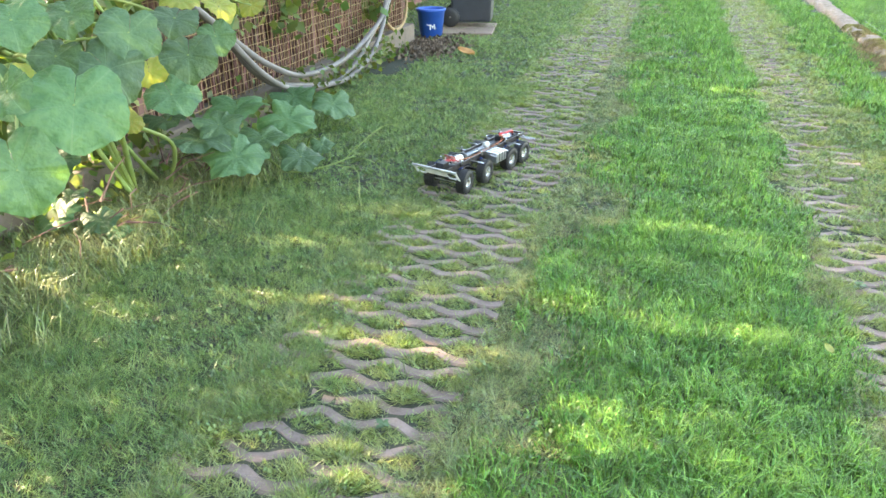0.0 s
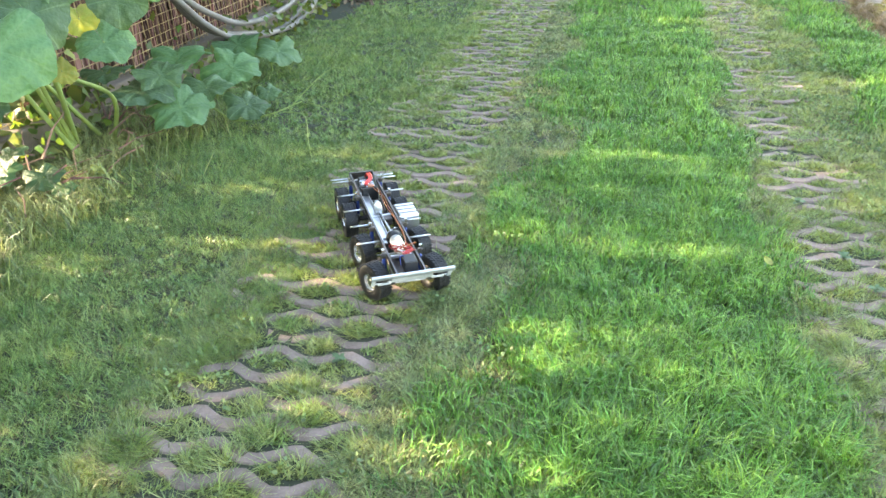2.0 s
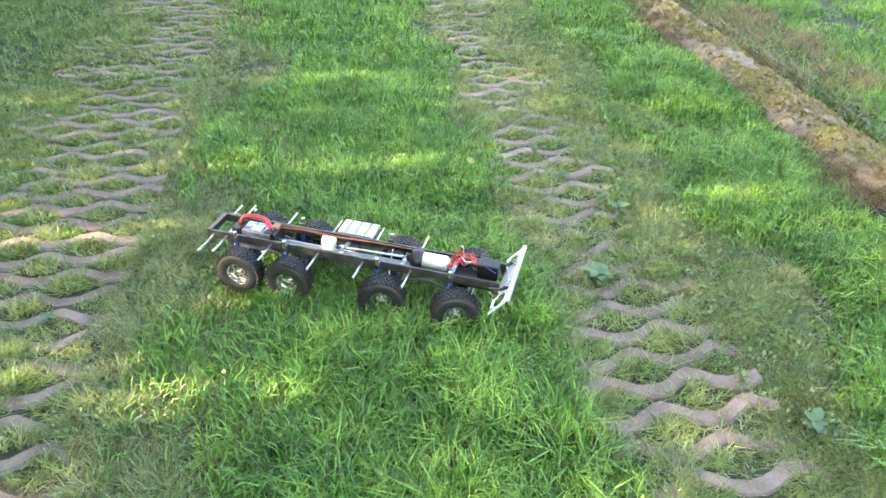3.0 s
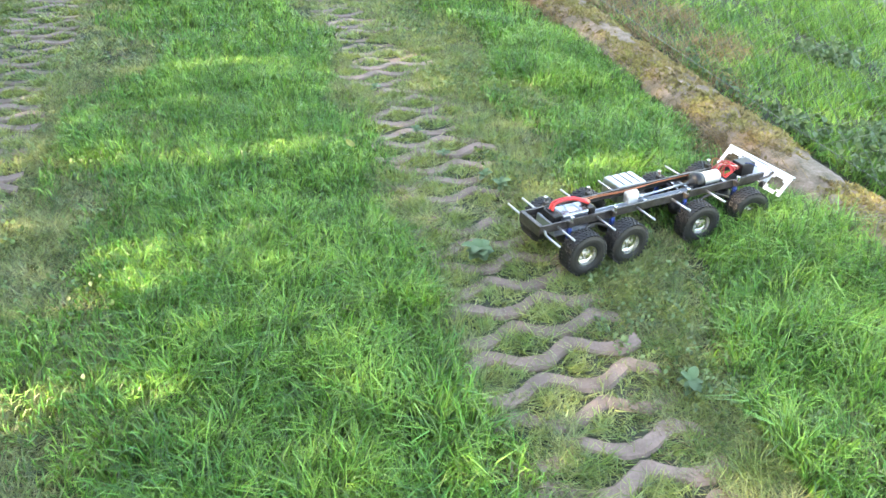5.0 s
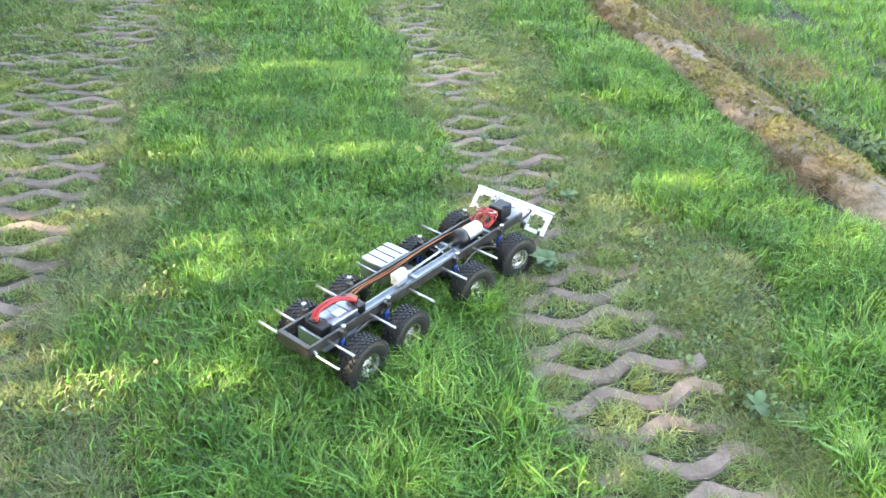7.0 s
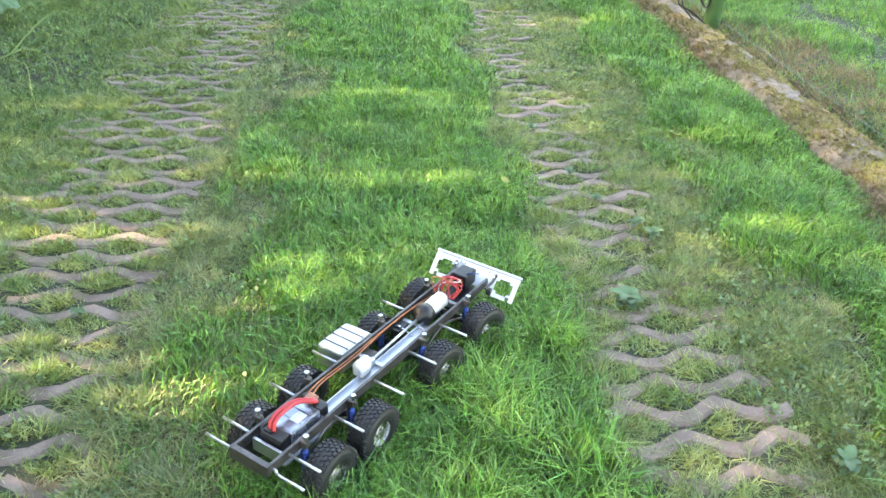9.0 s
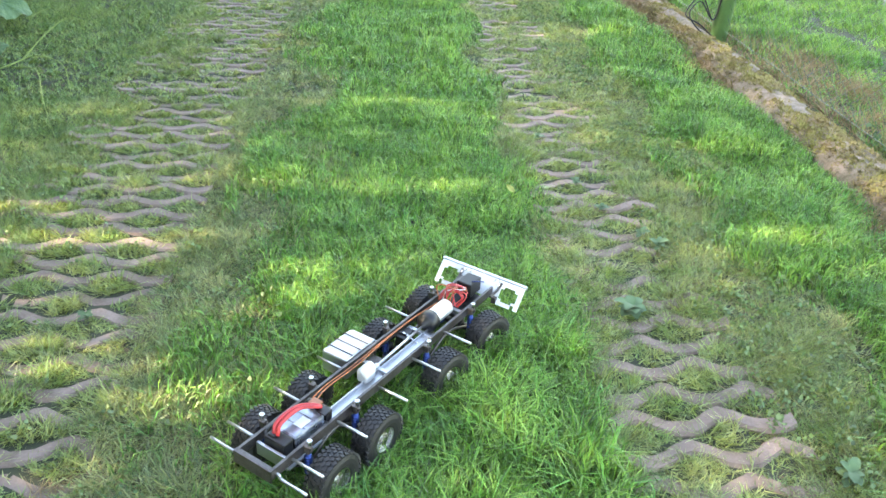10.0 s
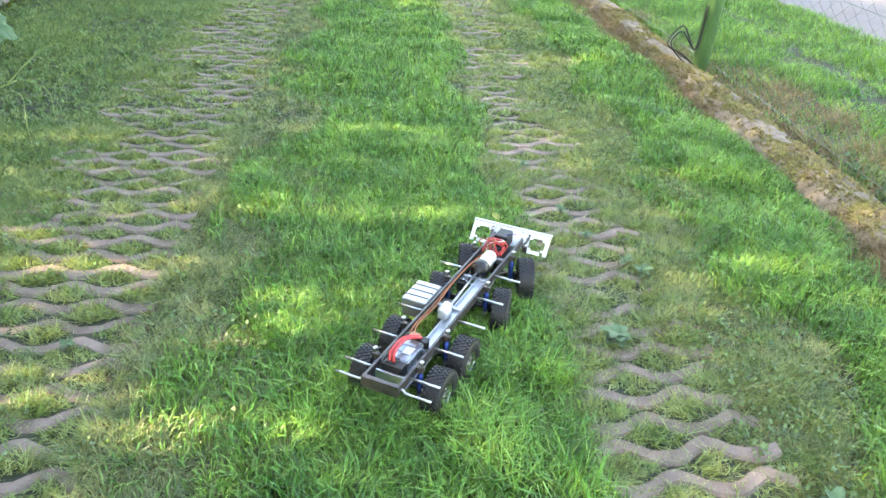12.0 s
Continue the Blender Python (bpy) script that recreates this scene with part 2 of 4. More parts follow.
def wave(x, hx):
    """0 under the side tips of a hole, 1 over its middle, with rounded crests."""
    t = ((x - hx) / PITCH_X + 0.5) % 1.0 * 2 - 1
    tri = max(0.0, (1 - abs(t) - 0.2) / 0.8)
    return 0.55 * tri + 0.45 * (0.5 - 0.5 * math.cos(math.pi * tri))


def build_strip(name, spec):
    rng = random.Random(name)
    strip = tagged(new("pavement_" + name), "strip of wavy concrete grass pavers, overgrown at the edges", "pavement", kind="structure")
    variants = {}
    thick = PITCH_Y / 2 - HOLE_H
    for phase in (0, 1):
        for v in range(3):
            bm = bmesh.new()
            n = 26
            rows = []
            for i in range(n + 1):
                x = spec["p0"] + (spec["p1"] - spec["p0"]) * i / n
                w = wave(x, spec["hx"] + phase * PITCH_X / 2)
                j = [rng.uniform(-0.0022, 0.0022) for _ in range(2)]
                lo, hi = w * HOLE_H + 0.0028 + j[0], w * HOLE_H + thick - 0.0028 + j[1]
                zt = rng.uniform(-0.0012, 0.0012)
                rows.append([bm.verts.new(c) for c in ((x, lo - 0.002, -0.035), (x, lo, -0.006), (x, lo + 0.006, zt), (x, hi - 0.006, zt), (x, hi, -0.006), (x, hi + 0.002, -0.035))])
            for a, b in zip(rows, rows[1:]):
                for k in range(5):
                    bm.faces.new((a[k], b[k], b[k + 1], a[k + 1]))
            bm.faces.new(rows[0][::-1])
            bm.faces.new(rows[-1])
            bmesh.ops.recalc_face_normals(bm, faces=bm.faces)
            me = bpy.data.meshes.new("paver")
            bm.to_mesh(me)
            bm.free()
            me.materials.append(M_STONE)
            variants[phase, v] = me
    k0 = -int((spec["hy"] - 0.3) / (PITCH_Y / 2))
    for k in range(k0, k0 + 148):
        ob = new("paver", variants[k % 2, rng.randrange(3)])
        ob.parent = strip
        ob.matrix_basis = pose(0, spec["hy"] + k * PITCH_Y / 2, rng.uniform(-0.003, 0.002), rng.uniform(-0.8, 0.8), rng.uniform(-0.3, 0.3), rng.uniform(-0.25, 0.25))
    return strip


# ---- grass ----
rngn = np.random.default_rng(5)


def fbm(x, y, s, seed):
    """A cheap smooth noise in the plane, about 0 to 1."""
    r = np.random.default_rng(seed)
    v = np.zeros_like(x)
    for i in range(7):
        a, f, p = r.uniform(0, 2 * np.pi), s * r.uniform(0.6, 2.4), r.uniform(0, 6.28)
        v += np.sin((x * np.cos(a) + y * np.sin(a)) * f + p)
    return 0.5 + v / 7.0


def in_hole(x, y):
    """Whether a place lies in a hole of the pavers, outside the strips (2), or on stone (0)."""
    out = np.full(x.shape, 2)
    for s in STRIPS.values():
        inside = (x > s["x0"]) & (x < s["x1"])
        hole = np.zeros(x.shape, bool)
        for ox, oy in ((0, 0), (0.5, 0.5)):
            dx = ((x - s["hx"]) / PITCH_X + ox + 0.5) % 1 - 0.5
            dy = ((y - s["hy"]) / PITCH_Y + oy + 0.5) % 1 - 0.5
            hole |= np.abs(dx) * PITCH_X / HOLE_W + np.abs(dy) * PITCH_Y / HOLE_H < 1.06
        out[inside] = np.where(hole[inside], 1, 0)
    return out


def blades(name, x, y, h, w, lean, material, label, tri_only=False, z=None):
    """Grass as one mesh: a narrow bent blade at each place."""
    n = len(x)
    a = 9 * fbm(x, y, 7, 15) + 6 * fbm(x, y, 27, 16) + 5 * fbm(x, y, 80, 20) + rngn.normal(0, 0.9, n)
    turn = rngn.uniform(0, 2 * np.pi, n)
    z = np.full(n, SOIL_Z) if z is None else z
    root = np.stack([x, y, z], 1)
    side = np.stack([np.cos(turn), np.sin(turn), 0 * x], 1) * (w / 2)[:, None]
    ld = np.stack([np.cos(a), np.sin(a), 0 * x], 1) * (lean * h)[:, None]
    up = np.stack([0 * x, 0 * x, h], 1)
    tip = root + up * (1 - 0.35 * lean[:, None]) + ld
    if tri_only:
        v = np.stack([root - side, root + side, tip], 1).reshape(-1, 3)
        i = np.arange(n)[:, None] * 3
        me = mesh_arrays(name, v, np.zeros((0, 4), int), i + [0, 1, 2], material)
    else:
        mid = root + up * 0.55 + ld * 0.28
        v = np.stack([root - side, root + side, mid + side * 0.8, mid - side * 0.8, tip], 1).reshape(-1, 3)
        i = np.arange(n)[:, None] * 5
        me = mesh_arrays(name, v, i + [0, 1, 2, 3], i + [3, 2, 4], material)
    return tagged(new(name, me), label, "grass", kind="stuff")


def scatter(x0, x1, y0, y1, density, clump=0.01):
    """Places of blades, about seven to a clump, thick and thin by turns."""
    n = int((x1 - x0) * (y1 - y0) * density / 7)
    x, y = rngn.uniform(x0, x1, n), rngn.uniform(y0, y1, n)
    keep = rngn.random(n) < 0.62 + 0.7 * fbm(x, y, 22, 13) * fbm(x, y, 60, 14)
    x, y = np.repeat(x[keep], 7), np.repeat(y[keep], 7)
    x, y = x + rngn.normal(0, clump, len(x)), y + rngn.normal(0, clump, len(y))
    ok = (x > x0) & (x < x1) & (y > y0) & (y < y1)
    return x[ok], y[ok]


def strip_edge(x, y):
    """How far grass has grown in over the pavers: 1 where they are hidden."""
    c = np.zeros_like(x)
    wob, fine, patch = fbm(x, y, 8, 3) - 0.5, fbm(x, y, 26, 4) - 0.5, fbm(x, y, 6.5, 6)
    for key, s in STRIPS.items():
        xin = s["x1"] if key == "left" else s["x0"]      # edge towards the middle
        xout = s["x0"] if key == "left" else s["x1"]
        inside = (x > s["x0"]) & (x < s["x1"])
        din, dout = np.abs(x - xin) + 0.07 * fine, np.abs(x - xout) + 0.09 * fine
        if key == "left":
            hid = (din < 0.02 + 0.08 * wob) | (dout < 0.15 + 0.22 * wob) | (patch + 0.4 * fine > 0.85 + 0.06 * np.clip(y - 2.5, 0, 2) - 0.14 * (dout < 0.3))
        else:
            far = np.clip((y - 1.9) / 2.5, 0, 1)
            near = np.clip((1.45 - y) / 0.4, 0, 1)
            hid = (din < 0.03 + 0.10 * wob + 0.04 * far + 0.05 * near) | (dout < 0.27 + 0.15 * wob) | (patch + 0.5 * fine > 0.72 - 0.13 * far) | (x > 0.85 + 0.06 * fine)
        c = np.where(inside & hid, 1.0, c)
    return c


def build_grass():
    zones = ((0.68, 3.2, 58000, 0.95, False), (3.2, 5.8, 26000, 1.4, False), (5.8, 14.0, 10000, 2.3, True))
    for y0, y1, dens, wk, tri in zones:
        # the lush middle and the verge by the kerb
        for x0, x1, hk in ((-0.46, 0.58, 1.0), (1.0, 1.63, 1.15)):
            x, y = scatter(x0, x1, y0, y1, dens)
            edge = np.minimum((x - x0) / (0.44 if x0 < 0 else 0.2), (x1 - x) / (0.12 if x1 < 1 else 0.16)) + 1.1 * (fbm(x, y, 9, 17) - 0.5) + 0.8 * (fbm(x, y, 2.6, 27) - 0.5)
            keep = rngn.random(len(x)) < edge * 1.15
            x, y, edge = x[keep], y[keep], np.clip(edge[keep], 0.25, 1)
            patch = fbm(x, y, 5.0, 11) * 0.55 + fbm(x, y, 17.0, 12) * 0.45
            near = 1 + 0.35 * np.clip((1.75 - y) / 0.4, 0, 1)
            h = hk * near * (0.022 + 0.056 * patch) * (0.45 + 0.55 * edge) * rngn.uniform(0.45, 1.35, len(x))
            blades("lush_grass", x, y, h, rngn.uniform(0.0018, 0.0048, len(x)) * wk, rngn.uniform(0.15, 1.25, len(x)), M_LUSH,
                   "bright green grass, thick and uncut, beside the paver strips", tri)
        # the short lawn by the fence
        xl = -2.4 if y0 < 5 else -2.1
        x, y = scatter(xl, -0.95, max(y0, 1.1), y1, dens * 0.85)
        keep = (in_hole(x, y) == 2) | (strip_edge(x, y) > 0)
        x, y = x[keep], y[keep]
        h = (0.018 + 0.03 * fbm(x, y, 5.0, 21)) * rngn.uniform(0.5, 1.4, len(x))
        blades("lawn_grass", x, y, h, rngn.uniform(0.0018, 0.0038, len(x)) * wk, rngn.uniform(0.3, 1.4, len(x)), M_LAWN,
               "short-mown dull green lawn grass beside the fence", True)
        # tufts in the holes and trodden grass along the edges of the pavers
        for x0, x1 in ((-1.2, 0.1), (0.40, 1.32)):
            x, y = scatter(x0, x1, y0, y1, dens * 1.7)
            hole, over = in_hole(x, y), strip_edge(x, y)
            fade = np.clip(np.minimum((x - x0) / 0.12, (x1 - x) / (0.42 if x0 < 0 else 0.26)) + 0.8 * (fbm(x, y, 9, 18) - 0.5), 0, 1)
            keep = ((hole == 1) & (rngn.random(len(x)) < 0.65)) | ((over > 0) & (rngn.random(len(x)) < 0.85)) | ((hole == 2) & (rngn.random(len(x)) < 0.95 * fade))
            stray = (hole == 0) & (rngn.random(len(x)) < (0.02 + 0.07 * (fbm(x, y, 7, 31) > 0.62) + 0.05 * (fbm(x, y, 31, 33) > 0.7)) * np.where(x < 0, 1.0, 2.0) * (y < 4.5))
            ok = keep | stray
            for tuft in (True, False):
                sel = ok & ((hole == 1) == tuft)
                u, v = x[sel], y[sel]
                h = (0.012 + 0.022 * fbm(u, v, 11.0, 41)) * rngn.uniform(0.5, 1.6, len(u)) * (1.2 + 0.05 * np.clip(v - 3, 0, 6) if tuft else np.clip(1.2 - v / 14, 0.6, 1.1))
                blades("paver_tufts" if tuft else "joint_grass", u, v, h, rngn.uniform(0.0022, 0.0046, len(u)) * wk, rngn.uniform(0.4, 1.7, len(u)), M_TUFT if tuft else M_DRY,
                       "yellowish grass tufts filling the holes of the pavers" if tuft else "trodden dull grass along the edges of the pavers", True)
        # dead blades lying in the trodden grass
        for x0, x1, share in ((-0.60, -0.05, 0.2), (0.8, 1.2, 0.14), (-2.2, -1.0, 0.04)):
            x, y = scatter(x0, x1, y0, y1, dens * share)
            blades("dead_grass", x, y, rngn.uniform(0.012, 0.035, len(x)), rngn.uniform(0.0014, 0.003, len(x)) * wk, rngn.uniform(1.0, 2.4, len(x)), M_STRAW,
                   "dead straw-coloured blades lying in the trodden grass", True)
    # small broad-leaved weeds between the blades
    for x0, x1, dens in ((0.82, 1.18, 9000), (-0.56, -0.2, 2500), (-2.2, -1.0, 1300), (-1.1, -0.6, 1500)):
        x, y = scatter(x0, x1, 0.9, 5.0, dens)
        keep = (fbm(x, y, 6, 23) > 0.42) & ((in_hole(x, y) > 0) | (strip_edge(x, y) > 0))
        x, y = x[keep], y[keep]
        leaf_cloud("clover", x, y, rngn.uniform(0.004, 0.024, len(x)), rngn.uniform(0.006, 0.015, len(x)), M_CLOVER,
                   "small dull green broad-leaved weeds in the grass", "weeds")
    # straggling weeds round the foot of the pumpkin plant
    x, y = scatter(-2.42, -1.45, 1.3, 3.6, 14000)
    keep = rngn.random(len(x)) < np.clip((-1.78 - x) / 0.4 + 0.6 * (fbm(x, y, 7, 19) - 0.5), 0, 1)
    x, y = x[keep], y[keep]
    blades("weeds", x, y, rngn.uniform(0.04, 0.17, len(x)), rngn.uniform(0.0025, 0.005, len(x)), rngn.uniform(0.3, 1.6, len(x)), M_DRY,
           "straggling yellow-green weeds under the pumpkin leaves")
    # the meadow beyond the wire fence, with bare brown furrows along it
    x, y = scatter(1.88, 3.34, 0.9, 12.0, 24000)
    gap = fbm(x, y, 3.5, 51) * 0.6 + fbm(x, y, 11, 54) * 0.4
    furrow = np.abs((x - 0.03 * y + 0.06 * fbm(x, y, 4, 53)) - 2.55) < 0.06
    litter = (x < 2.25) & (np.abs(y - 3.5) < 0.75 + 0.3 * (fbm(x, y, 6, 55) - 0.5))
    keep = (rngn.random(len(x)) < 0.35 + 1.3 * gap) & ~(furrow & (rngn.random(len(x)) < 0.75)) & ~(litter & (rngn.random(len(x)) < 0.8))
    x, y, gap = x[keep], y[keep], gap[keep]
    blades("meadow_grass", x, y, (0.018 + 0.075 * gap) * rngn.uniform(0.5, 1.3, len(x)), rngn.uniform(0.003, 0.0065, len(x)), rngn.uniform(0.2, 1.2, len(x)),
           M_LUSH, "uneven bright green grass beyond the wire fence", True)
    x, y = scatter(1.88, 2.6, 0.8, 4.2, 7000)
    keep = (fbm(x, y, 3.2, 52) > 0.5) & (y < 2.75)
    x, y = x[keep], y[keep]
    leaf_cloud("nettles", x, y, rngn.uniform(0.01, 0.08, len(x)), rngn.uniform(0.012, 0.03, len(x)), M_PALE, "green broad-leaved weeds behind the wire fence", "weeds")
    for x0, x1, y0, y1, dens in ((-2.4, 1.6, -3.5, 0.7, 8000), (-2.4, -1.1, 0.68, 1.12, 12000), (1.85, 3.3, -3.5, 0.92, 6000)):
        x, y = scatter(x0, x1, y0, y1, dens)
        blades("lawn_grass", x, y, rngn.uniform(0.02, 0.05, len(x)), rngn.uniform(0.005, 0.011, len(x)), rngn.uniform(0.3, 1.4, len(x)), M_LAWN,
               "short-mown dull green lawn grass of the drive", True)
    x, y = scatter(-6.0, -2.1, 7.4, 14.0, 3500)
    blades("lawn_grass", x, y, rngn.uniform(0.02, 0.05, len(x)), rngn.uniform(0.005, 0.011, len(x)), rngn.uniform(0.3, 1.4, len(x)), M_LAWN,
           "short-mown dull green lawn grass beyond the fence end", True)
    x, y = scatter(1.87, 2.3, 0.8, 7.0, 12000)
    keep = ((fbm(x, y, 4.5, 61) > 0.66) & (x < 2.0)) | ((np.abs(y - 3.5) < 0.8) & (rngn.random(len(x)) < 0.9 * fbm(x, y, 9, 62) + 0.3))
    x, y = x[keep], y[keep]
    blades("dry_grass", x, y, rngn.uniform(0.03, 0.10, len(x)), rngn.uniform(0.003, 0.006, len(x)), rngn.uniform(0.6, 1.8, len(x)), M_STRAW,
           "dry brown grass and stalks along the foot of the wire fence", True)


# ---- kerb, wire fence, road ----


def build_kerb():
    bm = bmesh.new()
    rows = []
    ys = np.arange(-1.0, 14.0, 0.025)
    prof = [(-0.105, -0.05), (-0.098, 0.012), (-0.084, 0.036), (-0.06, 0.052), (-0.04, 0.058), (-0.015, 0.06), (0.01, 0.061), (0.035, 0.06), (0.06, 0.057), (0.078, 0.048), (0.09, 0.02), (0.095, -0.05)]
    def rough(dx, y):
        return noise.noise(Vector((dx * 14, y * 5, 1.7))) * 0.018 + noise.noise(Vector((dx * 40, y * 17, 4))) * 0.012 + noise.noise(Vector((dx * 90, y * 60, 8))) * 0.006

    for y in ys:
        cx = 1.715 + 0.01 * math.sin(y * 1.3) + 0.004 * math.sin(y * 4.1)
        row = []
        for dx, z in prof:
            k = rough(dx, y)
            row.append(bm.verts.new((cx + dx + k * 0.7, y, z + k * (0.8 if z > 0 else 0))))
        rows.append(row)
    for a, b in zip(rows, rows[1:]):
        for i in range(len(prof) - 1):
            bm.faces.new((a[i], a[i + 1], b[i + 1], b[i]))
    bmesh.ops.recalc_face_normals(bm, faces=bm.faces)
    tagged(finish(bm, "kerb", M_KERB, smooth=True), "weathered crumbling concrete edging with moss on it", "kerb", kind="structure")
    # moss cushions
    n = 80000
    y = rngn.uniform(0.9, 9, n)
    dx = rngn.uniform(-0.10, 0.09, n)
    keep = (fbm(dx * 3, y, 6.5, 71) + 0.5 * (fbm(dx * 2, y, 30, 72) - 0.5) > 0.40 - 1.2 * np.abs(dx + 0.01))
    y, dx = y[keep], dx[keep]
    x = 1.715 + 0.01 * np.sin(y * 1.3) + 0.004 * np.sin(y * 4.1) + dx
    z = np.interp(dx, [p[0] for p in prof], [p[1] for p in prof]) + np.array([0.8 * rough(u, v) for u, v in zip(dx, y)]) - 0.002
    blades("moss", x, y, rngn.uniform(0.005, 0.018, len(x)), rngn.uniform(0.005, 0.013, len(x)), rngn.uniform(0.3, 1.5, len(x)), M_MOSS,
           "yellow-green moss cushions on the concrete edging", True, z=z)
    # dry thatch leaning on the kerb
    x, y = scatter(1.44, 1.69, 0.8, 8, 36000)
    keep = (fbm(x, y, 4, 81) > 0.25) & (rngn.random(len(x)) < np.clip((x - 1.44) / 0.12, 0, 1))
    x, y = x[keep], y[keep]
    blades("thatch", x, y, rngn.uniform(0.02, 0.07, len(x)), rngn.uniform(0.002, 0.005, len(x)), rngn.uniform(0.5, 1.8, len(x)), M_STRAW,
           "dry straw-coloured grass lying against the concrete edging", True, z=np.clip((x - 1.6) * 0.7, SOIL_Z, 0.045))


def build_wire_fence():
    fence = tagged(new("wire_fence"), "green coated chain-link fence with a round green post", "fence")
    bm = bmesh.new()
    lathe(bm, [(-0.1, 0.045), (1.5, 0.045), (1.515, 0.03)], 20, "Z")
    post = part("post", bm, M_GREEN, fence, "round green steel post", True)
    post.matrix_basis = pose(1.85, 4.16, 0, 0, 3.0, 0)
    FX, step, rise, top = 1.86, 0.044, 0.03, 1.25
    bm = bmesh.new()
    for k in range(int(9.0 / (2 * step))):
        for s in (0, 1):
            y0 = 0.4 + 2 * step * k
            pts = []
            for j in range(int(top / rise)):
                off = step * 0.5 * (1 if (j + s) % 2 else -1)
                pts.append(Vector((FX + 0.004 * math.sin(y0 * 3 + j * 0.4) + (0.0016 if s else -0.0016), y0 + s * step + off, 0.055 + j * rise)))
            tube(bm, pts, 0.0011, 3, cap=False)
    part("wire_mesh", bm, M_WIRE, fence, "diamond mesh of thin green wire")
    for z in (0.062, 0.6, 1.2):
        bm = bmesh.new()
        tube(bm, [(FX, y, z + 0.006 * math.sin(y * 2)) for y in np.arange(0.3, 9.6, 0.3)], 0.0013, 5)
        part("tension_wire", bm, M_WIRE, fence)
    for c in (0, 1):
        bm = bmesh.new()
        tube(bm, bend([(1.81, 4.14, 0.03), (1.72, 4.11, 0.07 + 0.03 * c), (1.66 - 0.02 * c, 4.14, 0.15), (1.72, 4.16, 0.21 + 0.03 * c), (1.80, 4.14, 0.12), (1.825, 4.135, 0.3 + 0.05 * c)]), 0.004, 6)
        part("wire_end", bm, M_BLACK, fence, "loose black wire end curling at the post", True)


def build_road():
    bm = bmesh.new()
    box(bm, 3.3, 9.0, -5, 30, -0.2, 0.01, 0.01)
    tagged(finish(bm, "road", M_ROAD), "pale grey paved road beyond the meadow", "road", kind="structure")

# ---- garden fence on the sunny side: footing, mesh, vines, conduits ----
FENCE_X, FENCE_END = -2.52, 7.3
# openings shaped in the vines so that the low sun makes set patches: reach of the sun patch along x, its place along y,
# half width
SUN_GAPS = ((-0.58, -0.22, 2.385, 0.085), (-0.10, 0.44, 2.30, 0.085), (-0.36, 0.30, 3.10, 0.06), (-0.38, 0.2, 1.75, 0.16), (-0.55, -0.3, 2.0, 0.06), (-0.7, -0.1, 1.32, 0.06),
            (-2.05, -1.75, 2.76, 0.06), (-1.55, -1.2, 2.66, 0.07), (-2.02, -1.4, 2.0, 0.09), (-1.4, -1.0, 2.2, 0.05), (-1.15, -0.6, 2.02, 0.06), (-0.85, -0.5, 1.48, 0.06),
            (-2.1, -1.72, 2.42, 0.22), (1.0, 1.35, 1.92, 0.07), (1.1, 1.45, 2.65, 0.05), (-1.3, -0.9, 4.3, 0.05), (0.1, 0.5, 4.6, 0.05),
            (-1.8, -1.5, 5.2, 0.06), (1.0, 1.4, 4.3, 0.08), (0.2, 0.6, 5.8, 0.07), (-2.2, -1.9, 3.15, 0.07))


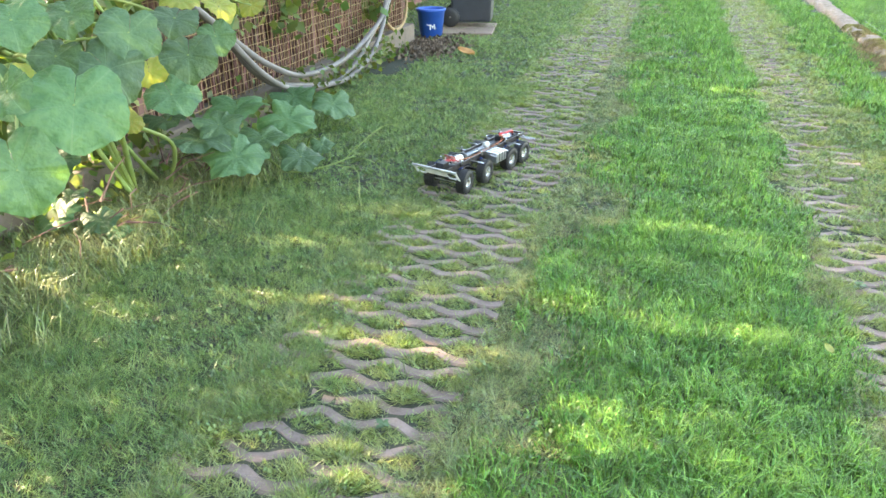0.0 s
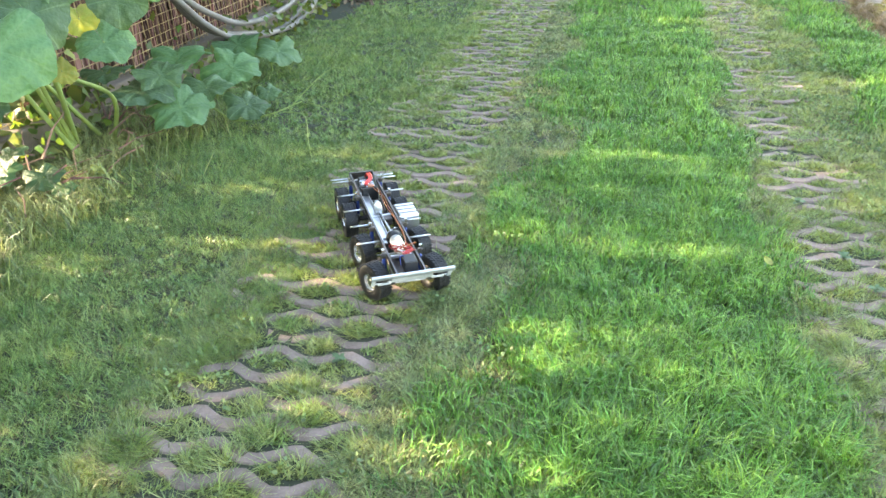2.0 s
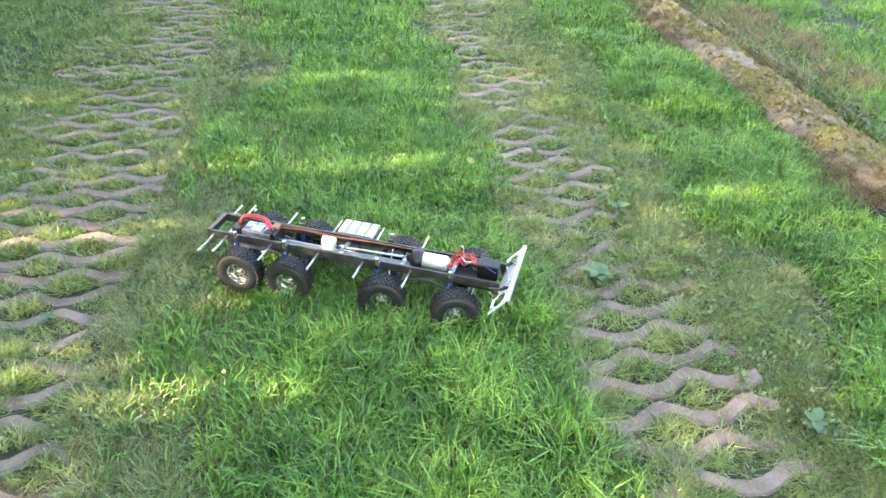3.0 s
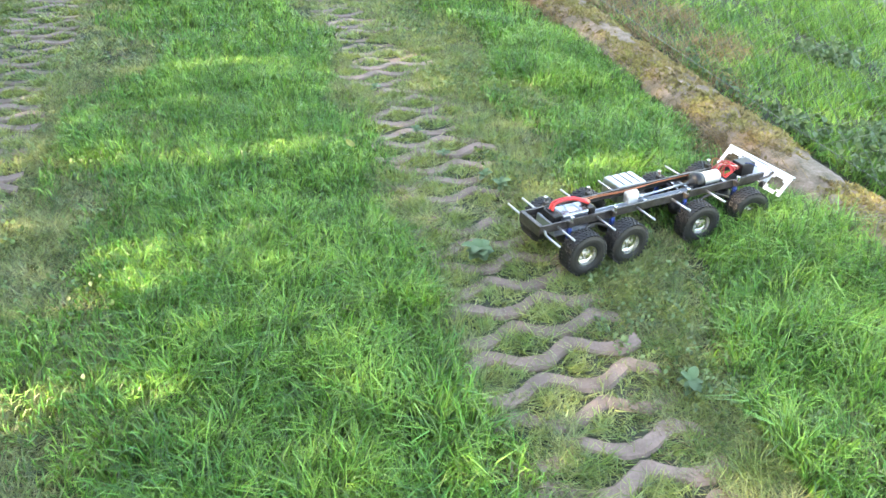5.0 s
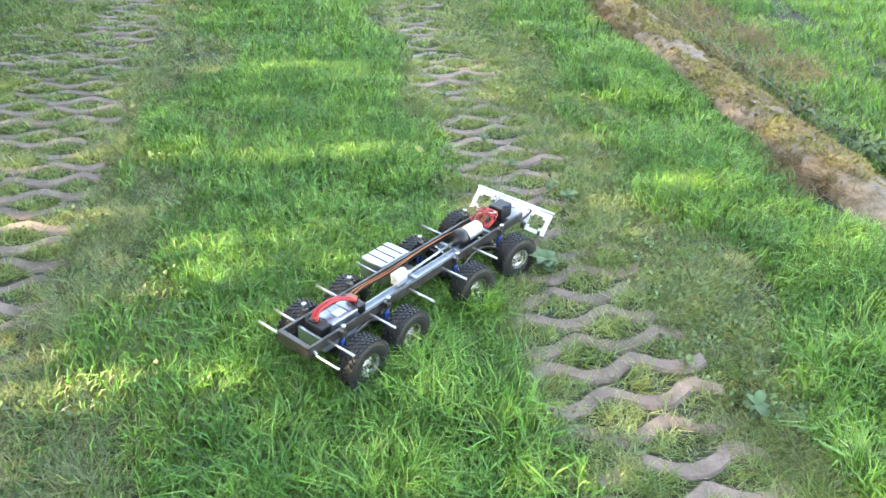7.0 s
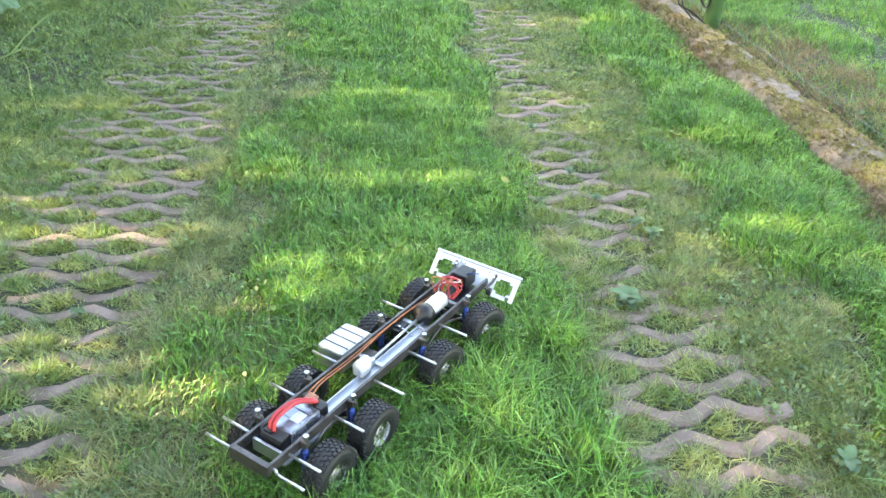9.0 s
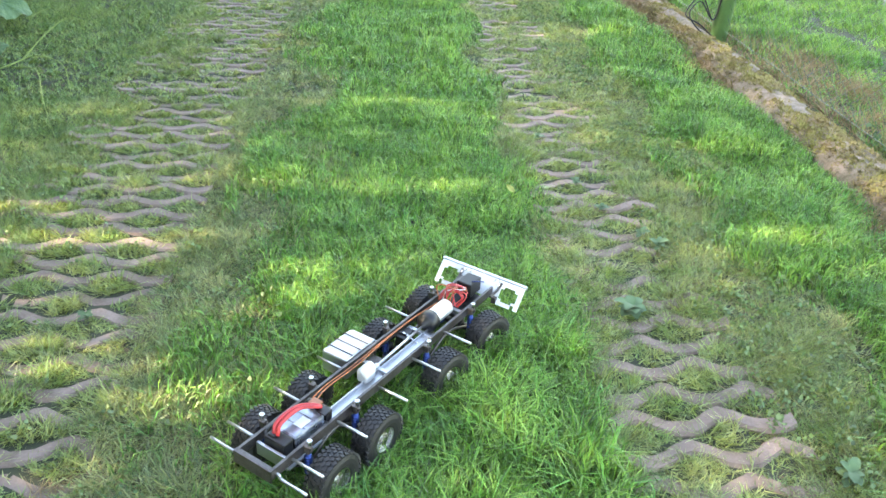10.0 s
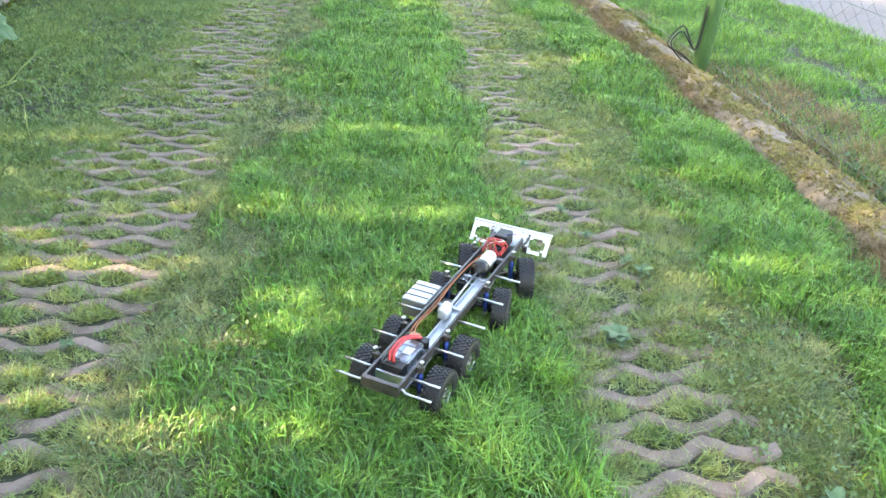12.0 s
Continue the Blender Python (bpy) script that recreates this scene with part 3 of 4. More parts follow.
def build_garden_fence():
    bm = bmesh.new()
    box(bm, FENCE_X - 0.10, FENCE_X + 0.09, -4, FENCE_END + 0.1, -0.2, 0.17, 0.012)
    tagged(finish(bm, "fence_footing", M_FOOT), "low concrete footing under the garden fence", "footing", kind="structure")
    fence = tagged(new("mesh_fence"), "rusty yellowish square-mesh wire fence on a concrete footing", "fence")
    bm = bmesh.new()
    for y in np.arange(1.5, FENCE_END, 0.05):
        tube(bm, [(FENCE_X + 0.03, y, 0.15), (FENCE_X + 0.03 + 0.004 * math.sin(y * 9), y + 0.004, 1.2)], 0.0024, 4, cap=False)
    for z in np.arange(0.19, 1.2, 0.05):
        tube(bm, [(FENCE_X + 0.034 + 0.004 * math.sin(y * 4), y, z + 0.003 * math.sin(y * 5)) for y in np.arange(1.5, FENCE_END + 0.1, 0.2)], 0.0024, 4, cap=False)
    part("wire_mesh", bm, M_RUST, fence)
    for y in (1.0, 3.3, 5.3, 7.25):
        bm = bmesh.new()
        box(bm, FENCE_X - 0.03, FENCE_X + 0.02, y - 0.03, y + 0.03, 0.1, 2.6, 0.004)
        part("post", bm, M_STEM, fence, "brown weathered fence post")
    # bare vine stems woven behind the mesh
    rng = random.Random(4)
    bm = bmesh.new()
    for k in range(620):
        y = rng.uniform(3.0, FENCE_END)
        x = FENCE_X - rng.uniform(0.0, 0.12)
        h = rng.uniform(0.5, 1.15)
        p = [(x, y, 0.13)]
        for i in range(1, 5):
            p.append((x + rng.uniform(-0.02, 0.02), y + rng.uniform(-0.05, 0.05) * i, 0.13 + h * i / 4))
        tube(bm, p, rng.uniform(0.004, 0.012), 4, 0.003, cap=False)
    tagged(finish(bm, "vine_stems", M_STEM), "dense reddish-brown bare vine stems behind the wire mesh", "vine", kind="stuff")
    # opaque screens added behind the fence and past its end to block the sun
    bm = bmesh.new()
    box(bm, FENCE_X - 0.2, FENCE_X - 0.17, 3.1, FENCE_END, -0.1, 0.95, 0.004)
    box(bm, FENCE_X - 0.85, FENCE_X - 0.82, FENCE_END, 14, -0.1, 2.2, 0.004)
    box(bm, FENCE_X - 0.82, FENCE_X - 0.17, FENCE_END - 0.03, FENCE_END, -0.1, 2.2, 0.004)
    tagged(finish(bm, "reed_screen", M_STEM), "added opaque brown screen behind the overgrown fence, blocking the low sun", "screen")
    # leaves of the vine: thick above, sparse low down
    # height and length are extended out of view to shade the ground
    n = 95000
    y = rngn.uniform(-3.5, 14.0, n)
    z = rngn.uniform(0.12, 3.2, n)
    tan = math.tan(radians(SUN_EL))
    reach = FENCE_X + z / tan
    top = 2.85 + 0.5 * (fbm(y, y * 0.3, 3.0, 91) - 0.5)
    keep = (z < top) & ((z > 0.78 + 0.25 * (fbm(y, z, 4, 95) - 0.5)) | (rngn.random(n) < 0.015 + 0.35 * (fbm(y, z, 5, 94) > 0.7)) | (y < 3.0))
    wob = (fbm(y, z, 16, 92) - 0.5) * 0.2
    stay = rngn.random(n) < 0.02 + 0.35 * (fbm(y, z * 2, 45, 93) > 0.66)
    for x0, x1, gy, gw in SUN_GAPS:
        cx, hx = (x0 + x1) / 2, (x1 - x0) / 2
        r = ((reach - cx) / (hx + 0.08)) ** 2 + ((y - gy) / gw) ** 2
        keep &= ~(r < 1 + 5 * wob) | stay
    y, z = y[keep], z[keep]
    x = FENCE_X + rngn.normal(0, 0.09, len(y)) + 0.02 - np.where(y > FENCE_END, 0.75, 0)
    leaf_cloud("vine_leaves", x, y, z, rngn.uniform(0.05, 0.11, len(y)), M_VINE, "green and reddish climbing vine leaves over the fence, extended unseen to cast shade", "vine")
    # two grey conduits that sag along the fence
    CX = FENCE_X + 0.17
    for pts in ([(CX, 3.3, 0.95), (CX, 3.65, 0.73), (CX, 3.9, 0.54), (CX, 4.1, 0.36), (CX, 4.36, 0.22), (CX, 4.75, 0.13), (CX, 5.25, 0.05), (CX, 5.7, 0.12), (CX, 6.02, 0.26), (CX, 6.46, 0.47), (CX, 6.75, 0.85)],
                [(CX + 0.02, 3.2, 0.98), (CX + 0.02, 3.6, 0.75), (CX + 0.02, 3.98, 0.51), (CX + 0.02, 4.3, 0.34), (CX + 0.02, 4.73, 0.20), (CX + 0.02, 5.38, 0.18), (CX + 0.02, 5.97, 0.29), (CX + 0.02, 6.31, 0.44), (CX + 0.02, 6.55, 0.85)],
                [(CX + 0.05, 3.75, 0.62), (CX + 0.05, 4.15, 0.32), (CX + 0.05, 4.5, 0.16), (CX + 0.05, 5.0, 0.08), (CX + 0.05, 5.5, 0.06), (CX + 0.04, 6.05, 0.2), (CX + 0.02, 6.5, 0.6)]):
        bm = bmesh.new()
        tube(bm, bend(pts, 6), 0.018, 10)
        tagged(finish(bm, "conduit", M_HOSE, smooth=True), "grey plastic conduit pipe sagging along the fence", "pipe", "conduits on the fence")
    bm = bmesh.new()
    tube(bm, bend([(FENCE_X + 0.1, 6.55, 0.3), (FENCE_X + 0.12, 6.75, 0.2), (FENCE_X + 0.14, 7.0, 0.32), (FENCE_X + 0.1, 7.15, 0.9)], 8), 0.014, 8)
    tagged(finish(bm, "garden_hose", M_RUST, smooth=True), "thin yellowish hose hanging beside the fence end", "hose")


def leaf_cloud(name, x, y, z, size, material, label, category):
    """Many small pointed leaves, each a folded pair of faces, as one mesh."""
    n = len(x)
    d = rngn.normal(size=(n, 3))
    d[:, 2] -= 0.6
    d /= np.linalg.norm(d, axis=1)[:, None]
    s = np.cross(d, rngn.normal(size=(n, 3)))
    s /= np.linalg.norm(s, axis=1)[:, None]
    up = np.cross(d, s)
    c = np.stack([x, y, z], 1)
    q = size[:, None]
    v = np.stack([c - d * q * 0.5, c + s * q * 0.42 + up * q * 0.12 - d * q * 0.12, c + d * q * 0.6, c - s * q * 0.42 + up * q * 0.12 - d * q * 0.12], 1).reshape(-1, 3)
    i = np.arange(n)[:, None] * 4
    me = mesh_arrays(name, v, np.zeros((0, 4), int), np.concatenate([i + [0, 1, 2], i + [0, 2, 3]]), material)
    return tagged(new(name, me), label, category, kind="stuff")


# ---- pumpkin plant ----
HANGING_LEAVES = (   # place and radius of the large leaves that hang before the fence
    (-1.22, 1.42, 0.84, 0.106), (-1.26, 1.28, 0.74, 0.094), (-1.22, 1.26, 0.90, 0.052), (-1.32, 1.43, 0.71, 0.062), (-1.28, 1.37, 1.01, 0.064), (-1.32, 1.57, 1.00, 0.062),
    (-1.32, 1.76, 0.93, 0.078), (-1.35, 2.03, 0.83, 0.082), (-1.33, 1.67, 0.86, 0.092), (-1.53, 2.18, 0.68, 0.092), (-1.32, 1.95, 0.94, 0.062), (-1.38, 2.27, 0.93, 0.056),
    (-1.35, 2.40, 0.92, 0.045), (-1.60, 2.58, 0.79, 0.072), (-1.35, 1.54, 0.91, 0.06), (-1.66, 2.13, 0.60, 0.052), (-1.61, 2.20, 0.74, 0.059))
SPREADING_LEAVES = (   # and of those on the runners, close to the ground
    (-2.06, 3.07, 0.27, 0.145), (-2.31, 3.21, 0.30, 0.11), (-1.99, 3.14, 0.31, 0.094), (-1.86, 3.04, 0.20, 0.118), (-1.84, 3.25, 0.23, 0.115), (-2.11, 3.49, 0.30, 0.14),
    (-1.86, 3.56, 0.24, 0.13), (-1.67, 3.29, 0.14, 0.092), (-2.10, 4.11, 0.22, 0.12), (-1.91, 4.22, 0.16, 0.11), (-1.71, 3.61, 0.10, 0.053), (-2.20, 2.40, 0.20, 0.058),
    (-2.29, 2.39, 0.12, 0.082), (-2.09, 2.41, 0.12, 0.066), (-2.03, 2.43, 0.07, 0.043))


def pumpkin_leaf_mesh(rng, deep):
    """A broad lobed leaf with a notch at the stalk, raised veins and a wavy rim; radius 1, in the xy plane."""
    bm = bmesh.new()
    seg, rad = 56, (0.0, 0.3, 0.62, 0.86, 1.0)
    centre = bm.verts.new((0, 0, -0.10))
    ph = rng.uniform(0, 6)
    rings = []
    for q in rad[1:]:
        ring = []
        for k in range(seg + 1):
            a = math.pi * (-0.994 + 1.988 * k / seg)
            lobe = 0.93 + deep * math.cos(5 * a) * (1 - 0.2 * math.cos(a)) + 0.014 * math.sin(19 * a + ph) * (1 + math.sin(31 * a))
            lobe *= 1 - 0.9 * max(0, abs(a) - 2.72) ** 1.5
            r = q * (1 + (lobe - 1) * q ** 1.5)
            vein = max(0.0, math.cos(5 * a)) ** 8 * 0.05 * q
            z = -0.10 * (1 - q) ** 2 + 0.15 * q * q * math.sin(2 * a + ph) + 0.07 * q ** 2 * math.sin(7 * a + ph) + 0.045 * q ** 3 * math.sin(13 * a - ph) - 0.6 * vein - 0.2 * q ** 3 + 0.10 * q * abs(math.sin(a))
            ring.append(bm.verts.new((r * math.cos(a), r * math.sin(a), z)))
        rings.append(ring)
    for k in range(seg):
        bm.faces.new((centre, rings[0][k], rings[0][k + 1]))
        for p, s in zip(rings, rings[1:]):
            bm.faces.new((p[k], s[k], s[k + 1], p[k + 1]))
    me = bpy.data.meshes.new("leaf")
    bm.to_mesh(me)
    bm.free()
    me.materials.append(M_PUMP)
    me.polygons.foreach_set("use_smooth", [True] * len(me.polygons))
    return me


def build_pumpkin():
    rng = random.Random(12)
    plant = tagged(new("pumpkin_plant"), "sprawling pumpkin plant with large lobed green leaves and tendrils", "plant")
    meshes = [pumpkin_leaf_mesh(rng, 0.045) for _ in range(3)] + [pumpkin_leaf_mesh(rng, 0.125) for _ in range(3)]
    # leaves whose yellow colour stands in for sunlight on them
    yellow = [pumpkin_leaf_mesh(rng, 0.06) for _ in range(3)]
    for me in yellow:
        me.materials[0] = M_LITPUMP
    n = 0
    vines = []
    for top in ((-1.75, 1.55, 1.0), (-1.8, 2.0, 0.95), (-1.85, 2.45, 0.9), (-2.05, 1.8, 1.15), (-2.1, 2.3, 0.8)):
        base = Vector((-2.3 + rng.uniform(-0.08, 0.08), 3.0 + rng.uniform(-0.2, 0.3), 0.0))
        line = bend([base, base.lerp(Vector(top), 0.5) + Vector((-0.12, 0.1, 0.12)), top], 10)
        vines += line[4:]
        bm = bmesh.new()
        tube(bm, line, 0.011, 7, 0.006)
        part("vine_stem", bm, M_STALK, plant, smooth=True)
    more = [(rng.uniform(-2.3, -1.7), rng.uniform(1.5, 2.6), rng.uniform(0.45, 1.15), rng.uniform(0.06, 0.10)) for _ in range(16)]
    for x, y, z, r in (*HANGING_LEAVES, *SPREADING_LEAVES, *more):
        hangs = z > 0.4
        r *= 1.0 if hangs else 1.15
        if n >= len(HANGING_LEAVES) + len(SPREADING_LEAVES) and n % 2 or 10 < n < 17 and n not in (13, 14):
            ob = new("leaf", yellow[n % 3])
            ob["label"] = "pumpkin leaf with sunlight painted in as yellow-green"
        else:
            ob = new("leaf", meshes[n % 3 + (0 if hangs else 3)])
        n += 1
        ob.parent = plant
        if hangs:
            face = Vector((0.45 + rng.uniform(-0.5, 0.4), -0.55 + rng.uniform(-0.4, 0.4), 0.62 + rng.uniform(-0.25, 0.25))).normalized()
            lean = Vector((rng.uniform(-0.2, 0.7), rng.uniform(-0.6, 0.1), -0.8))
        else:
            face = Vector((0.1 + rng.uniform(-0.3, 0.3), -0.3 + rng.uniform(-0.3, 0.25), 0.9)).normalized()
            lean = Vector((rng.uniform(0.1, 0.9), rng.uniform(-0.9, -0.1), 0))
        ax = (lean - face * lean.dot(face)).normalized()
        ay = face.cross(ax)
        turn = Matrix((ax, ay, face)).transposed().to_4x4()
        ob.matrix_basis = Matrix.Translation((x, y, z)) @ turn @ Matrix.Diagonal((r, r * rng.uniform(0.95, 1.1), r, 1))
        tip = Vector((x, y, z)) - face * 0.1 * r
        if z < 0.4:
            foot = Vector((x - 0.12 + rng.uniform(-0.1, 0.05), y + 0.12 + rng.uniform(-0.1, 0.1), 0.0))
        else:
            foot = min((p for p in vines if p.z < z - 0.02), key=lambda p: (p - tip).length)
        bm = bmesh.new()
        tube(bm, bend([foot, foot.lerp(tip, 0.55) + Vector((-0.02, 0, 0.05)), tip], 6), 0.0055, 6, 0.0035)
        part("stalk", bm, M_STALK, plant, smooth=True)
    # runners and tendrils
    for pts, r in (([(-2.1, 3.3, 0.02), (-1.9, 3.3, 0.12), (-1.75, 3.3, 0.05), (-1.58, 3.32, 0.08), (-1.45, 3.4, 0.12)], 0.006),
                   ([(-2.2, 3.0, 0.02), (-2.0, 2.8, 0.3), (-1.85, 2.4, 0.5), (-1.7, 2.0, 0.7)], 0.011),
                   ([(-2.3, 2.9, 0.02), (-2.1, 2.6, 0.5), (-2.0, 2.3, 0.9)], 0.012),
                   ([(-1.5, 3.4, 0.1), (-1.4, 3.5, 0.2), (-1.33, 3.55, 0.24), (-1.27, 3.58, 0.22)], 0.003),
                   ([(-1.5, 3.3, 0.1), (-1.36, 3.2, 0.12), (-1.27, 3.0, 0.08), (-1.2, 2.85, 0.03)], 0.0025),
                   ([(-1.45, 3.35, 0.1), (-1.35, 3.25, 0.16), (-1.25, 3.2, 0.14), (-1.2, 3.1, 0.05)], 0.0025),
                   ([(-1.75, 4.1, 0.1), (-1.65, 4.2, 0.13), (-1.5, 4.2, 0.08)], 0.002)):
        bm = bmesh.new()
        tube(bm, bend(pts, 8), r, 6, r * 0.5)
        part("runner", bm, M_STALK, plant, smooth=True)
    return plant


# ---- bucket, bin, board, litter ----


def build_twigs():
    rng = random.Random(31)
    bm = bmesh.new()
    for k in range(80):
        p = Vector((rng.uniform(-2.42, -2.0), rng.uniform(1.6, 3.7), rng.uniform(0.0, 0.14)))
        d = Vector((rng.uniform(-0.3, 0.3), rng.uniform(-1, 1), rng.uniform(-0.12, 0.3))).normalized() * rng.uniform(0.08, 0.3)
        q = p + d
        q.z = max(q.z, 0.005)
        tube(bm, [p, p.lerp(q, 0.5) + Vector((rng.uniform(-0.02, 0.02), 0, rng.uniform(0, 0.03))), q], rng.uniform(0.002, 0.006), 4, 0.0015, cap=False)
    tagged(finish(bm, "twigs", M_STEM), "pile of dry brown twigs at the foot of the fence", "twigs", kind="stuff")
    n = 900
    leaf_cloud("creeper", rngn.uniform(-2.45, -2.2, n), rngn.uniform(1.2, 6.6, n), np.abs(rngn.normal(0, 0.12, n)) + 0.02, rngn.uniform(0.025, 0.06, n), M_VINE,
               "low green creeper leaves along the fence footing", "creeper")


def build_bucket():
    b = tagged(new("bucket"), "blue plastic bucket with scrawled white marks", "bucket")
    bm = bmesh.new()
    lathe(bm, [(0.0, 0.10), (0.004, 0.106), (0.25, 0.135), (0.255, 0.148), (0.275, 0.148), (0.28, 0.142), (0.26, 0.13), (0.012, 0.10), (0.01, 0.02)], 28, "Z")
    part("body", bm, M_BUCKET, b, smooth=True)
    bm = bmesh.new()
    tube(bm, [(0.15 * math.cos(a), 0.02 - 0.05 * math.sin(a), 0.262 + 0.01 * math.sin(a)) for a in np.linspace(math.pi, 2 * math.pi, 18)], 0.003, 6)
    part("handle", bm, M_RAIL, b, smooth=True)
    for k, (a, z, l, tilt) in enumerate(((-100, 0.13, 0.045, 10), (-93, 0.11, 0.05, 95), (-86, 0.12, 0.04, 60), (-78, 0.12, 0.045, 120), (-72, 0.11, 0.04, 80))):
        r = 0.106 + 0.029 * z / 0.25 + 0.002
        bm = bmesh.new()
        box(bm, -l / 2, l / 2, -0.001, 0.001, -0.005, 0.005)
        o = part("mark", bm, M_WHITE, b, "white scrawled mark")
        o.matrix_basis = pose(r * math.cos(radians(a)), r * math.sin(radians(a)), z, 0, tilt, a + 90)
    b.matrix_basis = pose(-2.36, 7.72, -0.005, 0, 0, 15)


def build_bin():
    b = tagged(new("wheeled_bin"), "black plastic wheeled rubbish bin standing on a board", "bin")
    bm = bmesh.new()
    box(bm, -0.22, 0.22, -0.24, 0.24, 0.05, 0.92, 0.02)
    for v in bm.verts:
        k = 0.84 + 0.16 * v.co.z / 0.92
        v.co.x *= k
        v.co.y *= k
    part("body", bm, M_BIN, b)
    bm = bmesh.new()
    box(bm, -0.245, 0.245, -0.27, 0.28, 0.925, 0.98, 0.02)
    part("lid", bm, M_BIN, b)
    for s in (-1, 1):
        bm = bmesh.new()
        lathe(bm, [(-0.022, 0.05), (-0.02, 0.092), (-0.01, 0.1), (0.01, 0.1), (0.02, 0.092), (0.022, 0.05), (0.018, 0.045)], 26, "X")
        w = part("wheel", bm, M_RUBBER, b, "black rubber wheel", True)
        w.matrix_basis = pose(s * 0.2, 0.22, 0.1)
    bm = bmesh.new()
    tube(bm, [(-0.24, 0.22, 0.1), (0.24, 0.22, 0.1)], 0.01, 8)
    part("axle", bm, M_RAIL, b)
    b.matrix_basis = pose(-2.12, 8.48, 0.02, 0, 0, 98)
    bm = bmesh.new()
    box(bm, -0.3, 0.3, -0.42, 0.36, 0, 0.03, 0.004)
    o = tagged(finish(bm, "board", M_WOOD), "weathered flat wooden board under the bin", "board")
    o.matrix_basis = pose(-2.14, 8.28, -0.012, 0, 0, 8)


def flat_leaf(name, l, w, material, label, category, m):
    bm = bmesh.new()
    n = 8
    rows = []
    for i in range(n + 1):
        t = i / n
        half = w / 2 * math.sin(math.pi * min(1, t * 0.97 + 0.03)) ** 0.7
        rows.append([bm.verts.new((s * half, (t - 0.5) * l, 0.12 * l * abs(s) * abs(s) + 0.18 * l * (t - 0.5) ** 2)) for s in (-1, -0.5, 0, 0.5, 1)])
    for a, b in zip(rows, rows[1:]):
        for k in range(4):
            bm.faces.new((a[k], a[k + 1], b[k + 1], b[k]))
    o = tagged(finish(bm, name, material, smooth=True), label, category)
    o.modifiers.new("thickness", "SOLIDIFY").thickness = 0.0008
    o.matrix_basis = m
    return o


def rosette(x, y, size, n, seed, z=0.006):
    rng = random.Random(seed)
    p = tagged(new("weed"), "low rosette of broad grey-green weed leaves in the pavers", "weed", "weeds in the pavers")
    p.matrix_basis = pose(x, y, z)
    for k in range(n):
        bm = bmesh.new()
        l = size * rng.uniform(0.5, 1.0)
        w = l * rng.uniform(0.55, 0.75)
        rows = []
        lift = rng.uniform(0.35, 0.8)
        for i in range(7):
            t = i / 6
            half = w / 2 * math.sin(math.pi * (0.08 + 0.9 * t)) ** 0.8
            zz = l * (lift * t - 0.35 * t * t)
            rows.append([bm.verts.new((s * half, t * l, zz + abs(s) * half * 0.35)) for s in (-1, 0, 1)])
        for a, b in zip(rows, rows[1:]):
            for j in range(2):
                bm.faces.new((a[j], a[j + 1], b[j + 1], b[j]))
        o = part("leaf", bm, M_PALE, p, smooth=True)
        o.matrix_basis = pose(0, 0, 0.004 + 0.002 * k, 0, 0, k * 137.5 + rng.uniform(-20, 20))
    return p


def build_litter():
    flat_leaf("fallen_leaf", 0.17, 0.10, M_AUTUMN, "curled orange-brown fallen leaf on the lawn", "leaf", pose(-1.745, 6.7, 0.035, 12, -10, 70))
    flat_leaf("yellow_leaf", 0.035, 0.02, M_YLEAF, "small yellow leaf lying in the grass", "leaf", pose(0.44, 2.22, 0.055, 20, -15, 30))
    flat_leaf("yellow_leaf", 0.075, 0.05, M_YLEAF, "small yellow leaf lying beside the pumpkin plant", "leaf", pose(-2.02, 2.62, 0.06, 20, 5, 80))
    for x, y, s, n, seed in ((-0.665, 1.615, 0.032, 8, 1), (0.66, 1.60, 0.048, 15, 2), (0.83, 1.93, 0.034, 8, 3), (0.72, 2.16, 0.03, 8, 4), (0.80, 2.0, 0.028, 6, 5),
                             (0.93, 1.05, 0.04, 10, 7), (0.68, 2.35, 0.03, 6, 9), (-2.02, 1.98, 0.05, 9, 10), (0.62, 2.75, 0.035, 6, 11)):
        rosette(x, y, s, n, seed)
    # mulch patch before the bucket
    n = 1500
    x, y = rngn.normal(-2.2, 0.16, n), rngn.normal(7.1, 0.3, n)
    leaf_cloud("mulch", x, y, rngn.uniform(-0.01, 0.025, n), rngn.uniform(0.02, 0.05, n), M_MULCH, "dark bark mulch and dead leaves before the bucket", "mulch")


# ---- the model truck ----
WHEEL_R = 0.0565
AXLES = (0.283, 0.106, -0.129, -0.259)
RODS = (-0.349, -0.311, -0.193, -0.07, 0.044, 0.162)


def tyre_mesh():
    bm = bmesh.new()
    R = WHEEL_R
    lathe(bm, [(-0.017, 0.0265), (-0.0205, 0.030), (-0.0225, 0.037), (-0.022, 0.045), (-0.019, R - 0.0045), (-0.012, R - 0.0025), (0.0, R - 0.002), (0.012, R - 0.0025), (0.019, R - 0.0045), (0.022, 0.045), (0.0225, 0.037), (0.0205, 0.030), (0.017, 0.0265)], 40, cap=False)
    # tread blocks in five staggered rows
    for row, x in enumerate((-0.0168, -0.0086, 0.0, 0.0086, 0.0168)):
        for k in range(32):
            a = 2 * math.pi * (k + 0.5 * (row % 2)) / 32
            g = bmesh.ops.create_cube(bm, size=1)["verts"]
            m = Matrix.Rotation(a, 4, "X") @ Matrix.Translation((x, 0, R - 0.0021)) @ Matrix.Rotation(0.4 if row % 2 else -0.4, 4, "Z") @ Matrix.Diagonal((0.0066, 0.0066, 0.0042, 1))
            bmesh.ops.transform(bm, matrix=m, verts=g)
    me = bpy.data.meshes.new("wheel")
    bm.to_mesh(me)
    bm.free()
    me.materials.append(M_RUBBER)
    return me


